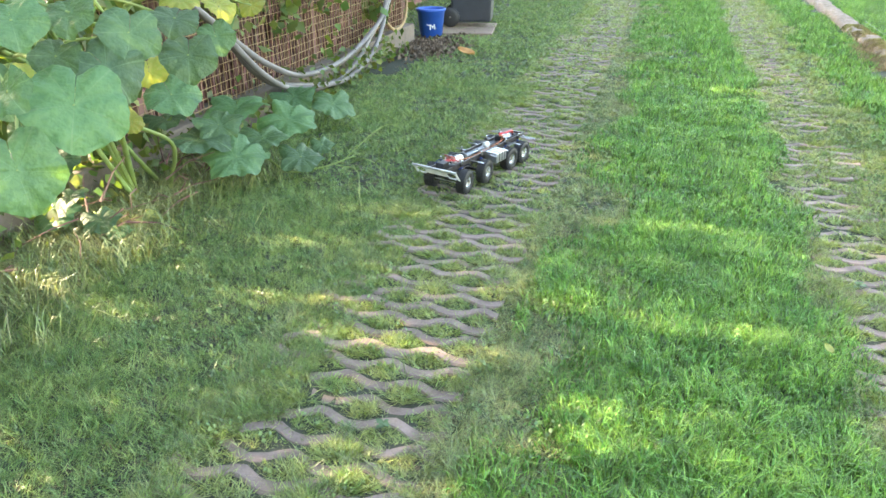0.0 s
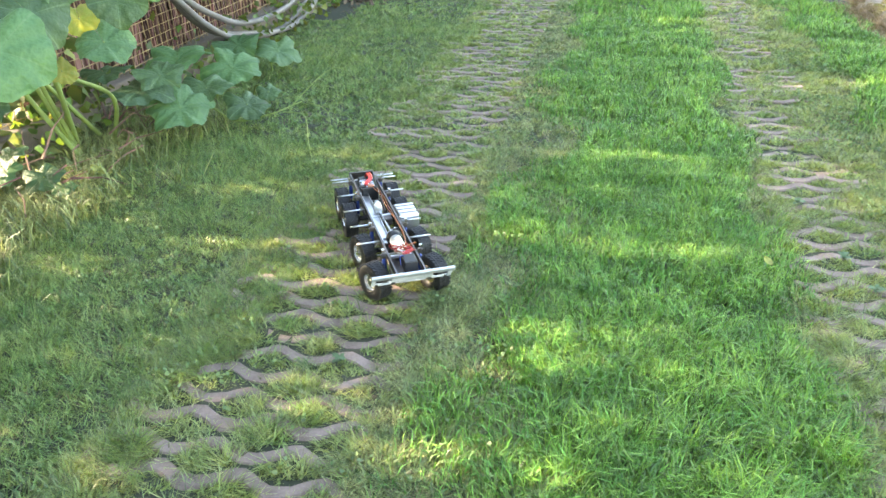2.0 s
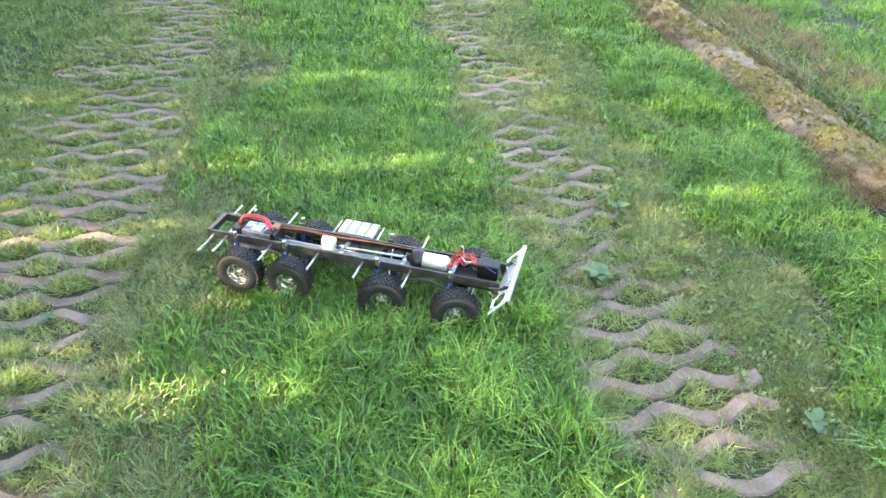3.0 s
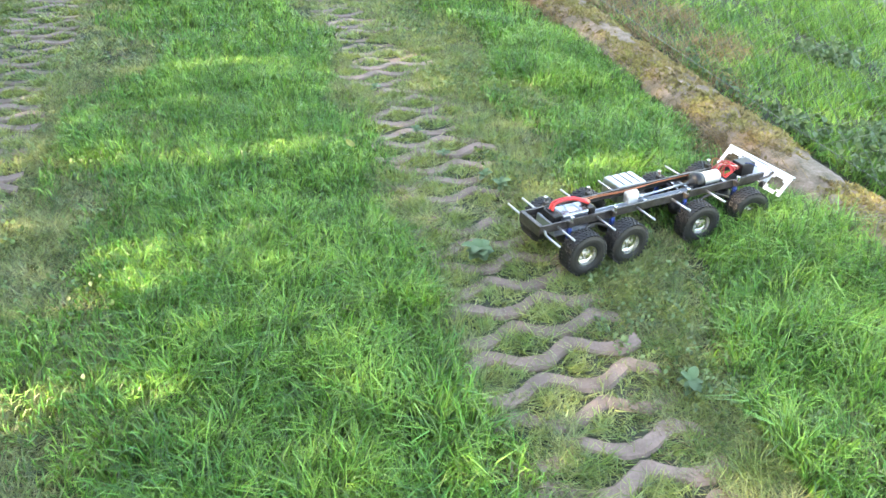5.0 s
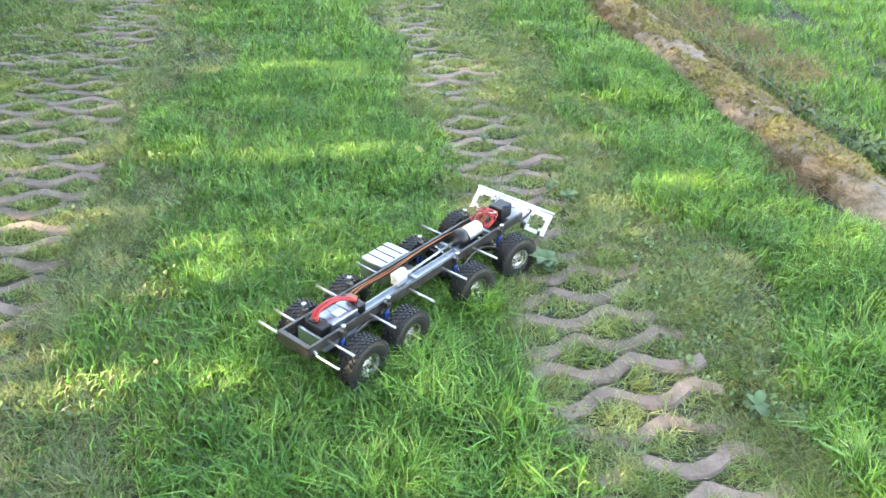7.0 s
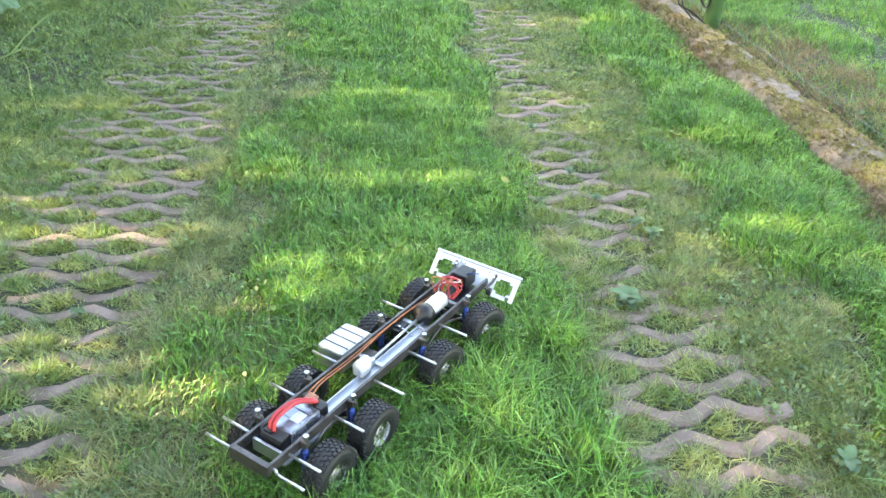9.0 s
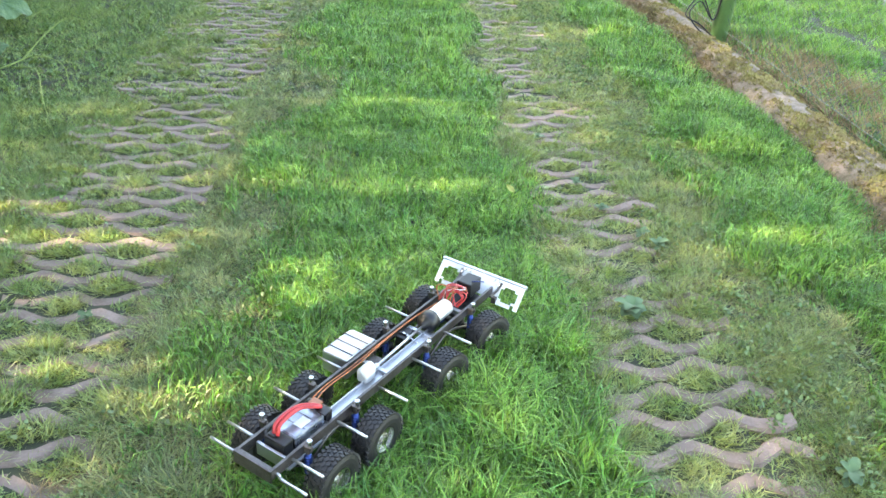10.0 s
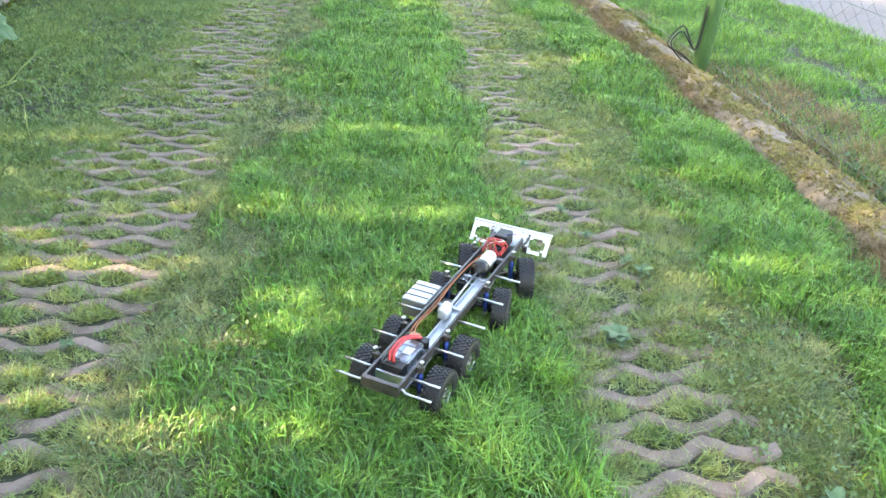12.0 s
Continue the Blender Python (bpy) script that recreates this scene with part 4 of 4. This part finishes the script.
def rim_mesh(side):
    bm = bmesh.new()
    lathe(bm, [(-0.017, 0.0268), (0.017, 0.0275), (0.019, 0.027), (0.019, 0.0252), (0.010, 0.023), (0.007, 0.018), (0.011, 0.0145), (0.012, 0.0085), (0.020, 0.0075), (0.021, 0.004)], 28)
    for k in range(6):
        a = 2 * math.pi * k / 6
        g = bmesh.ops.create_cone(bm, cap_ends=True, segments=6, radius1=0.0022, radius2=0.0022, depth=0.004)["verts"]
        bmesh.ops.transform(bm, matrix=Matrix.Translation((0.0125, 0.012 * math.cos(a), 0.012 * math.sin(a))) @ Matrix.Rotation(math.pi / 2, 4, "Y"), verts=g)
    if side < 0:
        bmesh.ops.transform(bm, matrix=Matrix.Rotation(math.pi, 4, "Z"), verts=bm.verts)
    me = bpy.data.meshes.new("rim")
    bm.to_mesh(me)
    bm.free()
    me.materials.append(M_CHROME)
    return me


def build_truck():
    t = tagged(new("model_truck"), "bare eight-wheeled radio-controlled truck chassis with black knobby tyres", "model truck")
    ZT = 0.126                                     # top of the rails
    for s in (-1, 1):
        bm = bmesh.new()                           # channel rail: web and two flanges
        xo = s * 0.0435
        box(bm, min(xo, xo - s * 0.0025), max(xo, xo - s * 0.0025), -0.36, 0.375, ZT - 0.02, ZT)
        for z in (ZT - 0.0022, ZT - 0.02):
            box(bm, min(xo - s * 0.0026, xo - s * 0.0055), max(xo - s * 0.0026, xo - s * 0.0055), -0.36, 0.375, z, z + 0.0022)
        part("frame_rail", bm, M_RAIL, t, "dark bare steel channel rail")
    for y in (-0.361, -0.205, -0.02, 0.135, 0.255):
        bm = bmesh.new()
        if y == -0.361:
            box(bm, -0.0435, 0.0435, y - 0.0025, y, ZT - 0.026, ZT + 0.001, 0.0006)
            box(bm, -0.0435, 0.0435, y, y + 0.008, ZT - 0.0015, ZT + 0.001)
        else:
            box(bm, -0.032, 0.032, y - 0.005, y + 0.005, ZT - 0.02, ZT - 0.012, 0.001)
        part("crossmember", bm, M_RAIL if y < -0.3 else M_ALU, t)
    for k, y in enumerate(RODS):
        for s in (-1, 1):
            bm = bmesh.new()
            z = 0.116
            if k == 0:
                tube(bm, bend([(s * 0.043, y, 0.113), (s * 0.05, y, 0.112), (s * 0.056, y - 0.002, 0.108), (s * 0.113, y - 0.003, 0.109)], 4), 0.0028, 8)
            else:
                tube(bm, [(s * 0.043, y, z), (s * 0.113, y, z)], 0.0028, 8)
            part("support_rod", bm, M_ALU, t, "short aluminium rod", True)
    # front plate, leaning forward at the top, with two lamp openings and a folded upper edge
    d = Vector((0, 0.034, 0.042))

    def front(u, v):
        return Vector((u, 0.369, 0.0935)) + d * v
    bm = bmesh.new()
    us = (-0.115, -0.104, -0.095, -0.066, -0.058, -0.04, 0.04, 0.058, 0.066, 0.095, 0.104, 0.115)
    vs = (-0.12, 0.06, 0.17, 0.62, 0.74, 1.0)
    grid = {(i, j): bm.verts.new(front(u, v)) for i, u in enumerate(us) for j, v in enumerate(vs)}
    for i in range(len(us) - 1):
        k = min(i, 10 - i)                         # column counted from the outer end
        for j in range(len(vs) - 1):
            opening = k in (1, 2, 3) and j == 2 or k == 2 and j in (1, 3)
            notch = k == 5 and j == 0 or k == 4 and j == 0 or k == 1 and j == 0
            if opening or notch:
                continue
            bm.faces.new((grid[i, j], grid[i + 1, j], grid[i + 1, j + 1], grid[i, j + 1]))
    bmesh.ops.delete(bm, geom=[v for v in bm.verts if not v.link_faces], context="VERTS")
    bmesh.ops.solidify(bm, geom=bm.faces, thickness=0.002)
    plate = part("front_plate", bm, M_PLATE, t, "white-primed front plate with two lamp openings")
    bm = bmesh.new()
    box(bm, -0.117, 0.117, 0.4005, 0.41, 0.1355, 0.138, 0.0008)
    box(bm, -0.117, 0.117, 0.4078, 0.41, 0.128, 0.1354, 0.0006)
    part("bumper_bar", bm, M_ALU, plate, "grey folded metal edge")
    for s in (-1, 1):
        bm = bmesh.new()
        tube(bm, [(s * 0.05, 0.352, 0.112), (s * 0.053, 0.38, 0.118), (s * 0.055, 0.396, 0.13)], 0.0035, 6)
        box(bm, s * 0.052 - 0.006, s * 0.052 + 0.006, 0.364, 0.374, 0.088, 0.104, 0.001)
        part("bracket", bm, M_RAIL, plate, "small steel bracket")
        for u, v in ((0.046, 0.86), (0.034, 0.86), (0.052, 0.7)):
            bm = bmesh.new()
            p = front(s * u, v)
            tube(bm, [p + Vector((0, 0.001, -0.001)), p + Vector((0, -0.006, 0.006))], 0.003, 6)
            part("bolt", bm, M_CHROME, plate, "small bright bolt")
    # wheels, axles and dampers
    tyre = tyre_mesh()
    rims = {s: rim_mesh(s) for s in (-1, 1)}
    wheels = []
    for k, y in enumerate(AXLES):
        for s in (-1, 1):
            w = new("wheel", tyre)
            w.parent = t
            w["label"] = "black rubber tyre with knobby tread"
            r = new("rim", rims[s])
            r.parent = w
            r["label"] = "polished metal rim with a hub"
            w.matrix_basis = pose(s * 0.087, y, WHEEL_R)
            wheels.append((w, k, s, y))
        bm = bmesh.new()
        tube(bm, [(-0.066, y, WHEEL_R), (0.066, y, WHEEL_R)], 0.0075, 10)
        lathe_b = bmesh.ops.create_uvsphere(bm, u_segments=12, v_segments=8, radius=0.02)["verts"]
        bmesh.ops.transform(bm, matrix=Matrix.Translation((0.004, y, WHEEL_R + 0.002)) @ Matrix.Diagonal((0.9, 1, 1, 1)), verts=lathe_b)
        for s in (-1, 1):
            box(bm, s * 0.06 - 0.006, s * 0.06 + 0.006, y - 0.009, y + 0.009, WHEEL_R - 0.012, WHEEL_R + 0.014, 0.002)
        part("axle", bm, M_BLACK, t, "black axle with a round differential", True)
        for s in (-1, 1):
            x = s * 0.053
            bm = bmesh.new()
            tube(bm, [(x, y - 0.024, 0.058), (x, y - 0.022, 0.112)], 0.0048, 10)
            for i in range(7):
                z = 0.068 + 0.006 * i
                tube(bm, [(x, y - 0.0235, z), (x, y - 0.0233, z + 0.0022)], 0.0075, 10)
            damper = part("damper", bm, M_BLUE, t, "blue anodised damper", True)
            bm = bmesh.new()
            box(bm, x - 0.006, x + 0.006, y - 0.028, y - 0.017, 0.114, 0.130, 0.0015)
            tube(bm, [(s * 0.044, y - 0.022, 0.124), (x + s * 0.009, y - 0.022, 0.124)], 0.004, 8)
            part("damper_mount", bm, M_RAIL, damper, "steel mount with a bolt")
            bm = bmesh.new()
            tube(bm, [(x + s * 0.003, y - 0.022, 0.126), (x + s * 0.003, y - 0.022, 0.139)], 0.0034, 8)
            tube(bm, [(x + s * 0.003, y - 0.022, 0.1392), (x + s * 0.003, y - 0.022, 0.1425)], 0.0055, 6)
            part("bolt", bm, M_CHROME, damper, "bright bolt and nut")
            bm = bmesh.new()
            tube(bm, [(x, y - 0.0245, 0.05), (x, y - 0.024, 0.0575)], 0.0065, 8)
            part("spring_seat", bm, M_ALU, damper, "silver spring seat")
    # leaf-like links along each axle pair
    for s in (-1, 1):
        for y0, y1 in ((AXLES[0], AXLES[1]), (AXLES[2], AXLES[3])):
            bm = bmesh.new()
            tube(bm, bend([(s * 0.036, y0, 0.062), (s * 0.034, (y0 + y1) / 2, 0.092), (s * 0.036, y1, 0.062)], 5), 0.0035, 6)
            part("suspension_link", bm, M_RAIL, t, smooth=True)
    # battery in its tray, with the thick red lead
    bm = bmesh.new()
    box(bm, -0.036, 0.036, -0.318, -0.312, 0.088, 0.116, 0.001)
    box(bm, -0.036, 0.036, -0.312, -0.19, 0.084, 0.088)
    tray = part("battery_tray", bm, M_ALU, t, "bare aluminium battery tray")
    bm = bmesh.new()
    box(bm, -0.026, 0.022, -0.309, -0.284, 0.0885, 0.131, 0.003)
    box(bm, -0.02, -0.004, -0.305, -0.288, 0.1312, 0.135, 0.0015)
    part("connector", bm, M_BLACK, tray, "black connector block")
    bm = bmesh.new()
    box(bm, -0.022, 0.024, -0.282, -0.205, 0.0885, 0.129, 0.003)
    for k in range(3):
        box(bm, -0.0205, 0.0225, -0.28 + 0.026 * k, -0.256 + 0.026 * k, 0.1292, 0.1308, 0.0007)
    part("battery", bm, mat("battery_foil", (0.20, 0.215, 0.25), 0.22, 0.7, second=(0.42, 0.45, 0.52), scale=30, fine=90, bump=0.3), tray, "silver-grey foil battery pack")
    bm = bmesh.new()
    box(bm, -0.027, 0.03, -0.203, -0.189, 0.0885, 0.137, 0.004)
    box(bm, 0.014, 0.033, -0.215, -0.196, 0.1372, 0.1402, 0.001)
    part("battery_strap", bm, M_BLACK, tray, "black strap")
    bm = bmesh.new()
    box(bm, -0.014, 0.008, -0.208, -0.19, 0.1374, 0.143, 0.002)
    part("plug", bm, mat("terracotta_plug", (0.33, 0.12, 0.06), 0.5, vary=0.3, scale=60, bump=0.05), tray, "orange-brown plug")
    bm = bmesh.new()
    box(bm, -0.004, 0.016, -0.258, -0.232, 0.131, 0.1316)
    part("battery_label", bm, M_WHITE, tray, "white sticker")
    for o, lead_r in ((0, 0.0042), (0.0085, 0.0036)):
        bm = bmesh.new()
        tube(bm, bend([(-0.012 + o, -0.297, 0.132), (-0.015 + o, -0.288, 0.147), (-0.016 + o * 0.9, -0.262, 0.151), (-0.012 + o * 0.8, -0.232, 0.15), (0.004 + o, -0.212, 0.147), (0.014, -0.203, 0.142)], 6), lead_r, 8)
        part("battery_lead", bm, M_RED, tray, "thick red lead", True)
    bm = bmesh.new()
    tube(bm, bend([(-0.018, -0.306, 0.125), (-0.03, -0.298, 0.13), (-0.031, -0.27, 0.128), (-0.026, -0.22, 0.12)], 6), 0.003, 8)
    part("battery_lead", bm, M_BLACK, tray, "black lead", True)
    # fuel tank hung outside one rail, with three ribs and a rod at each end
    bm = bmesh.new()
    box(bm, -0.112, -0.047, -0.058, 0.036, 0.078, 0.128, 0.005)
    tank = part("side_tank", bm, M_ALU, t, "silver box-shaped side tank")
    for y in (-0.036, -0.011, 0.014):
        bm = bmesh.new()
        tube(bm, [(-0.1135, y, 0.08), (-0.1135, y, 0.127), (-0.111, y, 0.1285), (-0.049, y, 0.1285)], 0.0013, 6)
        part("tank_band", bm, M_RAIL, tank, "thin grey band")
    # aluminium channel along the middle, white cover, shaft, gearbox and motor
    bm = bmesh.new()
    box(bm, 0.008, 0.034, -0.2, 0.16, 0.104, 0.107)
    box(bm, 0.0315, 0.034, -0.2, 0.16, 0.107, 0.115)
    box(bm, 0.008, 0.0105, -0.2, 0.16, 0.107, 0.115)
    part("channel", bm, M_ALU, t, "bright aluminium channel")
    bm = bmesh.new()
    box(bm, -0.008, 0.016, -0.073, -0.042, 0.108, 0.13, 0.003)
    lathe_c = bmesh.ops.create_cone(bm, cap_ends=True, segments=20, radius1=0.0118, radius2=0.0118, depth=0.031)["verts"]
    bmesh.ops.transform(bm, matrix=Matrix.Translation((0.004, -0.0575, 0.13)) @ Matrix.Rotation(math.pi / 2, 4, "X"), verts=lathe_c)
    part("gear_cover", bm, M_WHITE, t, "white rounded gear cover", True)
    bm = bmesh.new()
    tube(bm, [(0.003, -0.036, 0.118), (0.0, 0.14, 0.122)], 0.003, 8)
    tube(bm, [(0.003, -0.03, 0.118), (0.003, -0.02, 0.118)], 0.006, 8)
    part("drive_shaft", bm, M_ALU, t, "", True)
    bm = bmesh.new()
    lathe(bm, [(0.14, 0.006), (0.15, 0.008), (0.152, 0.018), (0.158, 0.024), (0.178, 0.024), (0.18, 0.017)], 22, "Y")
    bmesh.ops.transform(bm, matrix=Matrix.Translation((0, 0, 0.122)), verts=bm.verts)
    part("gearbox", bm, M_BLACK, t, "black round gearbox", True)
    bm = bmesh.new()
    lathe(bm, [(0.1805, 0.017), (0.182, 0.0185), (0.238, 0.0185), (0.241, 0.016), (0.25, 0.008)], 22, "Y")
    bmesh.ops.transform(bm, matrix=Matrix.Translation((0, 0, 0.124)), verts=bm.verts)
    part("motor", bm, mat("motor_can", (0.74, 0.72, 0.66), 0.35, 0.4, vary=0.15, scale=30, bump=0.05), t, "pale silver electric motor", True)
    bm = bmesh.new()
    box(bm, -0.022, 0.016, 0.315, 0.365, 0.112, 0.148, 0.003)
    servo = part("speed_controller", bm, M_BLACK, t, "black box of electronics")
    bm = bmesh.new()
    tube(bm, bend([(0.01, 0.33, 0.149), (0.022, 0.335, 0.152), (0.026, 0.36, 0.14)], 5), 0.0016, 6)
    part("cable", bm, M_BLUE, servo, "thin blue cable", True)
    rng = random.Random(9)
    for k in range(16):
        bm = bmesh.new()
        x0, x1 = rng.uniform(-0.028, 0.026), rng.uniform(-0.034, 0.034)
        tube(bm, bend([(x0, 0.245, 0.128), (x0 + rng.uniform(-0.02, 0.02), 0.265, 0.142 + rng.uniform(0, 0.014)), (x1, 0.285, 0.14 + rng.uniform(0, 0.012)),
                       (x1 * 0.5 + rng.uniform(-0.012, 0.012), 0.3, 0.146), (rng.uniform(-0.015, 0.01), 0.318, 0.136)], 6), 0.0013, 6)
        part("motor_lead", bm, M_RED if k < 12 else M_BROWN if k < 15 else M_WHITE, t, "tangled red lead" if k < 12 else "tangled orange lead" if k < 15 else "white lead", True)
    bm = bmesh.new()
    box(bm, -0.032, 0.032, 0.25, 0.36, 0.092, 0.1, 0.002)
    part("front_tray", bm, M_BLACK, t, "black mounting tray")
    # small drive parts between the rails
    bm = bmesh.new()
    box(bm, -0.03, 0.006, -0.03, 0.012, 0.088, 0.112, 0.003)
    tube(bm, [(-0.012, 0.012, 0.1), (-0.012, 0.1, 0.075)], 0.0035, 8)
    tube(bm, [(-0.012, -0.03, 0.1), (-0.008, -0.125, 0.07)], 0.0035, 8)
    part("transfer_case", bm, M_RAIL, t, "grey transfer case with its shafts")
    bm = bmesh.new()
    box(bm, -0.03, -0.008, 0.085, 0.125, 0.092, 0.118, 0.002)
    box(bm, -0.028, -0.01, 0.095, 0.102, 0.118, 0.122, 0.001)
    steering = part("servo", bm, M_BLACK, t, "black steering servo")
    bm = bmesh.new()
    tube(bm, [(-0.019, 0.098, 0.123), (0.03, 0.106, 0.1), (0.05, 0.11, 0.072)], 0.002, 6)
    part("steering_link", bm, M_ALU, steering, "thin metal steering link")
    for y in AXLES[:2]:
        bm = bmesh.new()
        tube(bm, [(-0.06, y + 0.02, 0.05), (0.06, y + 0.02, 0.05)], 0.0022, 6)
        part("tie_rod", bm, M_ALU, t, "thin metal tie rod")
    bm = bmesh.new()
    box(bm, -0.03, 0.0, 0.2, 0.24, 0.086, 0.1, 0.002)
    part("receiver", bm, M_BLUE, t, "small blue receiver box")
    # brown and orange cables along one rail
    for k in range(2):
        bm = bmesh.new()
        z = 0.124 + 0.002 * k
        tube(bm, bend([(-0.02 + 0.01 * k, -0.19, 0.135), (-0.03 + 0.006 * k, -0.14, 0.128), (-0.031 + 0.008 * k, -0.05, z), (-0.034 + 0.004 * k, 0.05, z), (-0.033 + 0.003 * k, 0.15, z), (-0.02, 0.23, 0.13)], 6), 0.0014, 6)
        part("cable", bm, M_BROWN, t, "orange-brown cable along the rail", True)
    return t, wheels


# ---- building ----
build_ground()
build_road()
build_kerb()
build_wire_fence()
build_garden_fence()
build_pumpkin()
build_twigs()
build_bucket()
build_bin()
build_litter()
truck, truck_wheels = build_truck()
build_grass()
for strip_name, strip_spec in STRIPS.items():
    build_strip(strip_name, strip_spec)

# ---- what moves ----
DRIVE = (   # seconds, x, y, z, heading, pitch, roll of the truck
    (0, -0.900, 3.646, 0.002, 162.6, 0.1, -2.0), (0.5, -1.005, 3.397, 0.002, 162.3, 0.5, -1.8), (1, -1.040, 3.053, 0.002, 173.4, -0.4, -2.4),
    (1.5, -0.964, 2.695, 0.002, 188.4, -0.8, -2.4), (2, -0.727, 2.239, 0.002, 208.3, -1.2, -1.8), (2.5, -0.345, 1.859, 0.002, 229.4, -1.5, -1.2),
    (3, 0.046, 1.663, 0.003, 246.9, -2.0, 0.0), (3.5, 0.480, 1.590, 0.0, 263.4, -2.2, -1.6), (3.7, 0.67, 1.585, 0.0, 268.5, -2, -1.2),
    (4.2, 1.02, 1.60, 0.0, 279.0, -1.5, -0.8), (4.6, 1.13, 1.615, 0.0, 281.5, -1.5, -0.8), (5.0, 1.115, 1.62, 0.0, 282.2, -1.8, -0.8),
    (5.3, 1.045, 1.622, -0.002, 283.6, -2.2, -0.8), (5.5, 0.994, 1.625, -0.004, 285.1, -3.2, -0.7), (6.0, 0.810, 1.620, -0.004, 292.3, -4.4, 1.0),
    (6.5, 0.554, 1.579, -0.003, 302.5, -5.0, 1.8), (7.0, 0.312, 1.488, -0.002, 311.2, -2.0, -0.2), (7.5, 0.069, 1.323, 0.0, 321.9, -1.5, 0.6),
    (7.7, 0.043, 1.300, 0.001, 323.2, -1.7, 0.9), (8.5, 0.041, 1.299, 0.001, 323.2, -2.0, 1.0), (9.5, 0.041, 1.298, 0.001, 323.2, -2.0, 1.0),
    (10.5, 0.041, 1.299, 0.001, 323.0, -1.9, 0.9), (11.0, 0.042, 1.296, 0.001, 323.0, -1.9, 0.4), (11.5, 0.158, 1.424, 0.0, 322.2, -0.9, -0.4), (12.0, 0.249, 1.632, 0.0, 330.2, 0.3, 0.0))
STEER = ((0, 8), (0.5, 20), (1, 24), (2, 24), (2.7, 20), (3.5, 16), (4.6, 12), (5.0, -8), (5.5, -12), (6.5, -14), (7.5, -12), (10.9, -12), (11.3, 20), (12, 24))


def motions():
    walk(truck, [(t, pose(x, y, z, p, r, h)) for t, x, y, z, h, p, r in DRIVE])
    ts = np.arange(0, 12.0001, 1 / 15)
    d = np.array(DRIVE)
    x, y, h = (np.interp(ts, d[:, 0], d[:, k]) for k in (1, 2, 4))
    a = np.radians(h)
    step = np.diff(x, prepend=x[0]) * -np.sin(a) + np.diff(y, prepend=y[0]) * np.cos(a)
    roll = -np.degrees(np.cumsum(step) / WHEEL_R)
    s = np.array(STEER)
    steer = np.interp(ts, s[:, 0], s[:, 1])
    for w, axle, side, wy in truck_wheels:
        k = (1.0, 0.62, 0.0, 0.0)[axle]
        walk(w, [(t, pose(side * 0.087, wy, WHEEL_R, 0, 0, st * k) @ pose(0, 0, 0, ro)) for t, st, ro in zip(ts, steer, roll)])


motions()
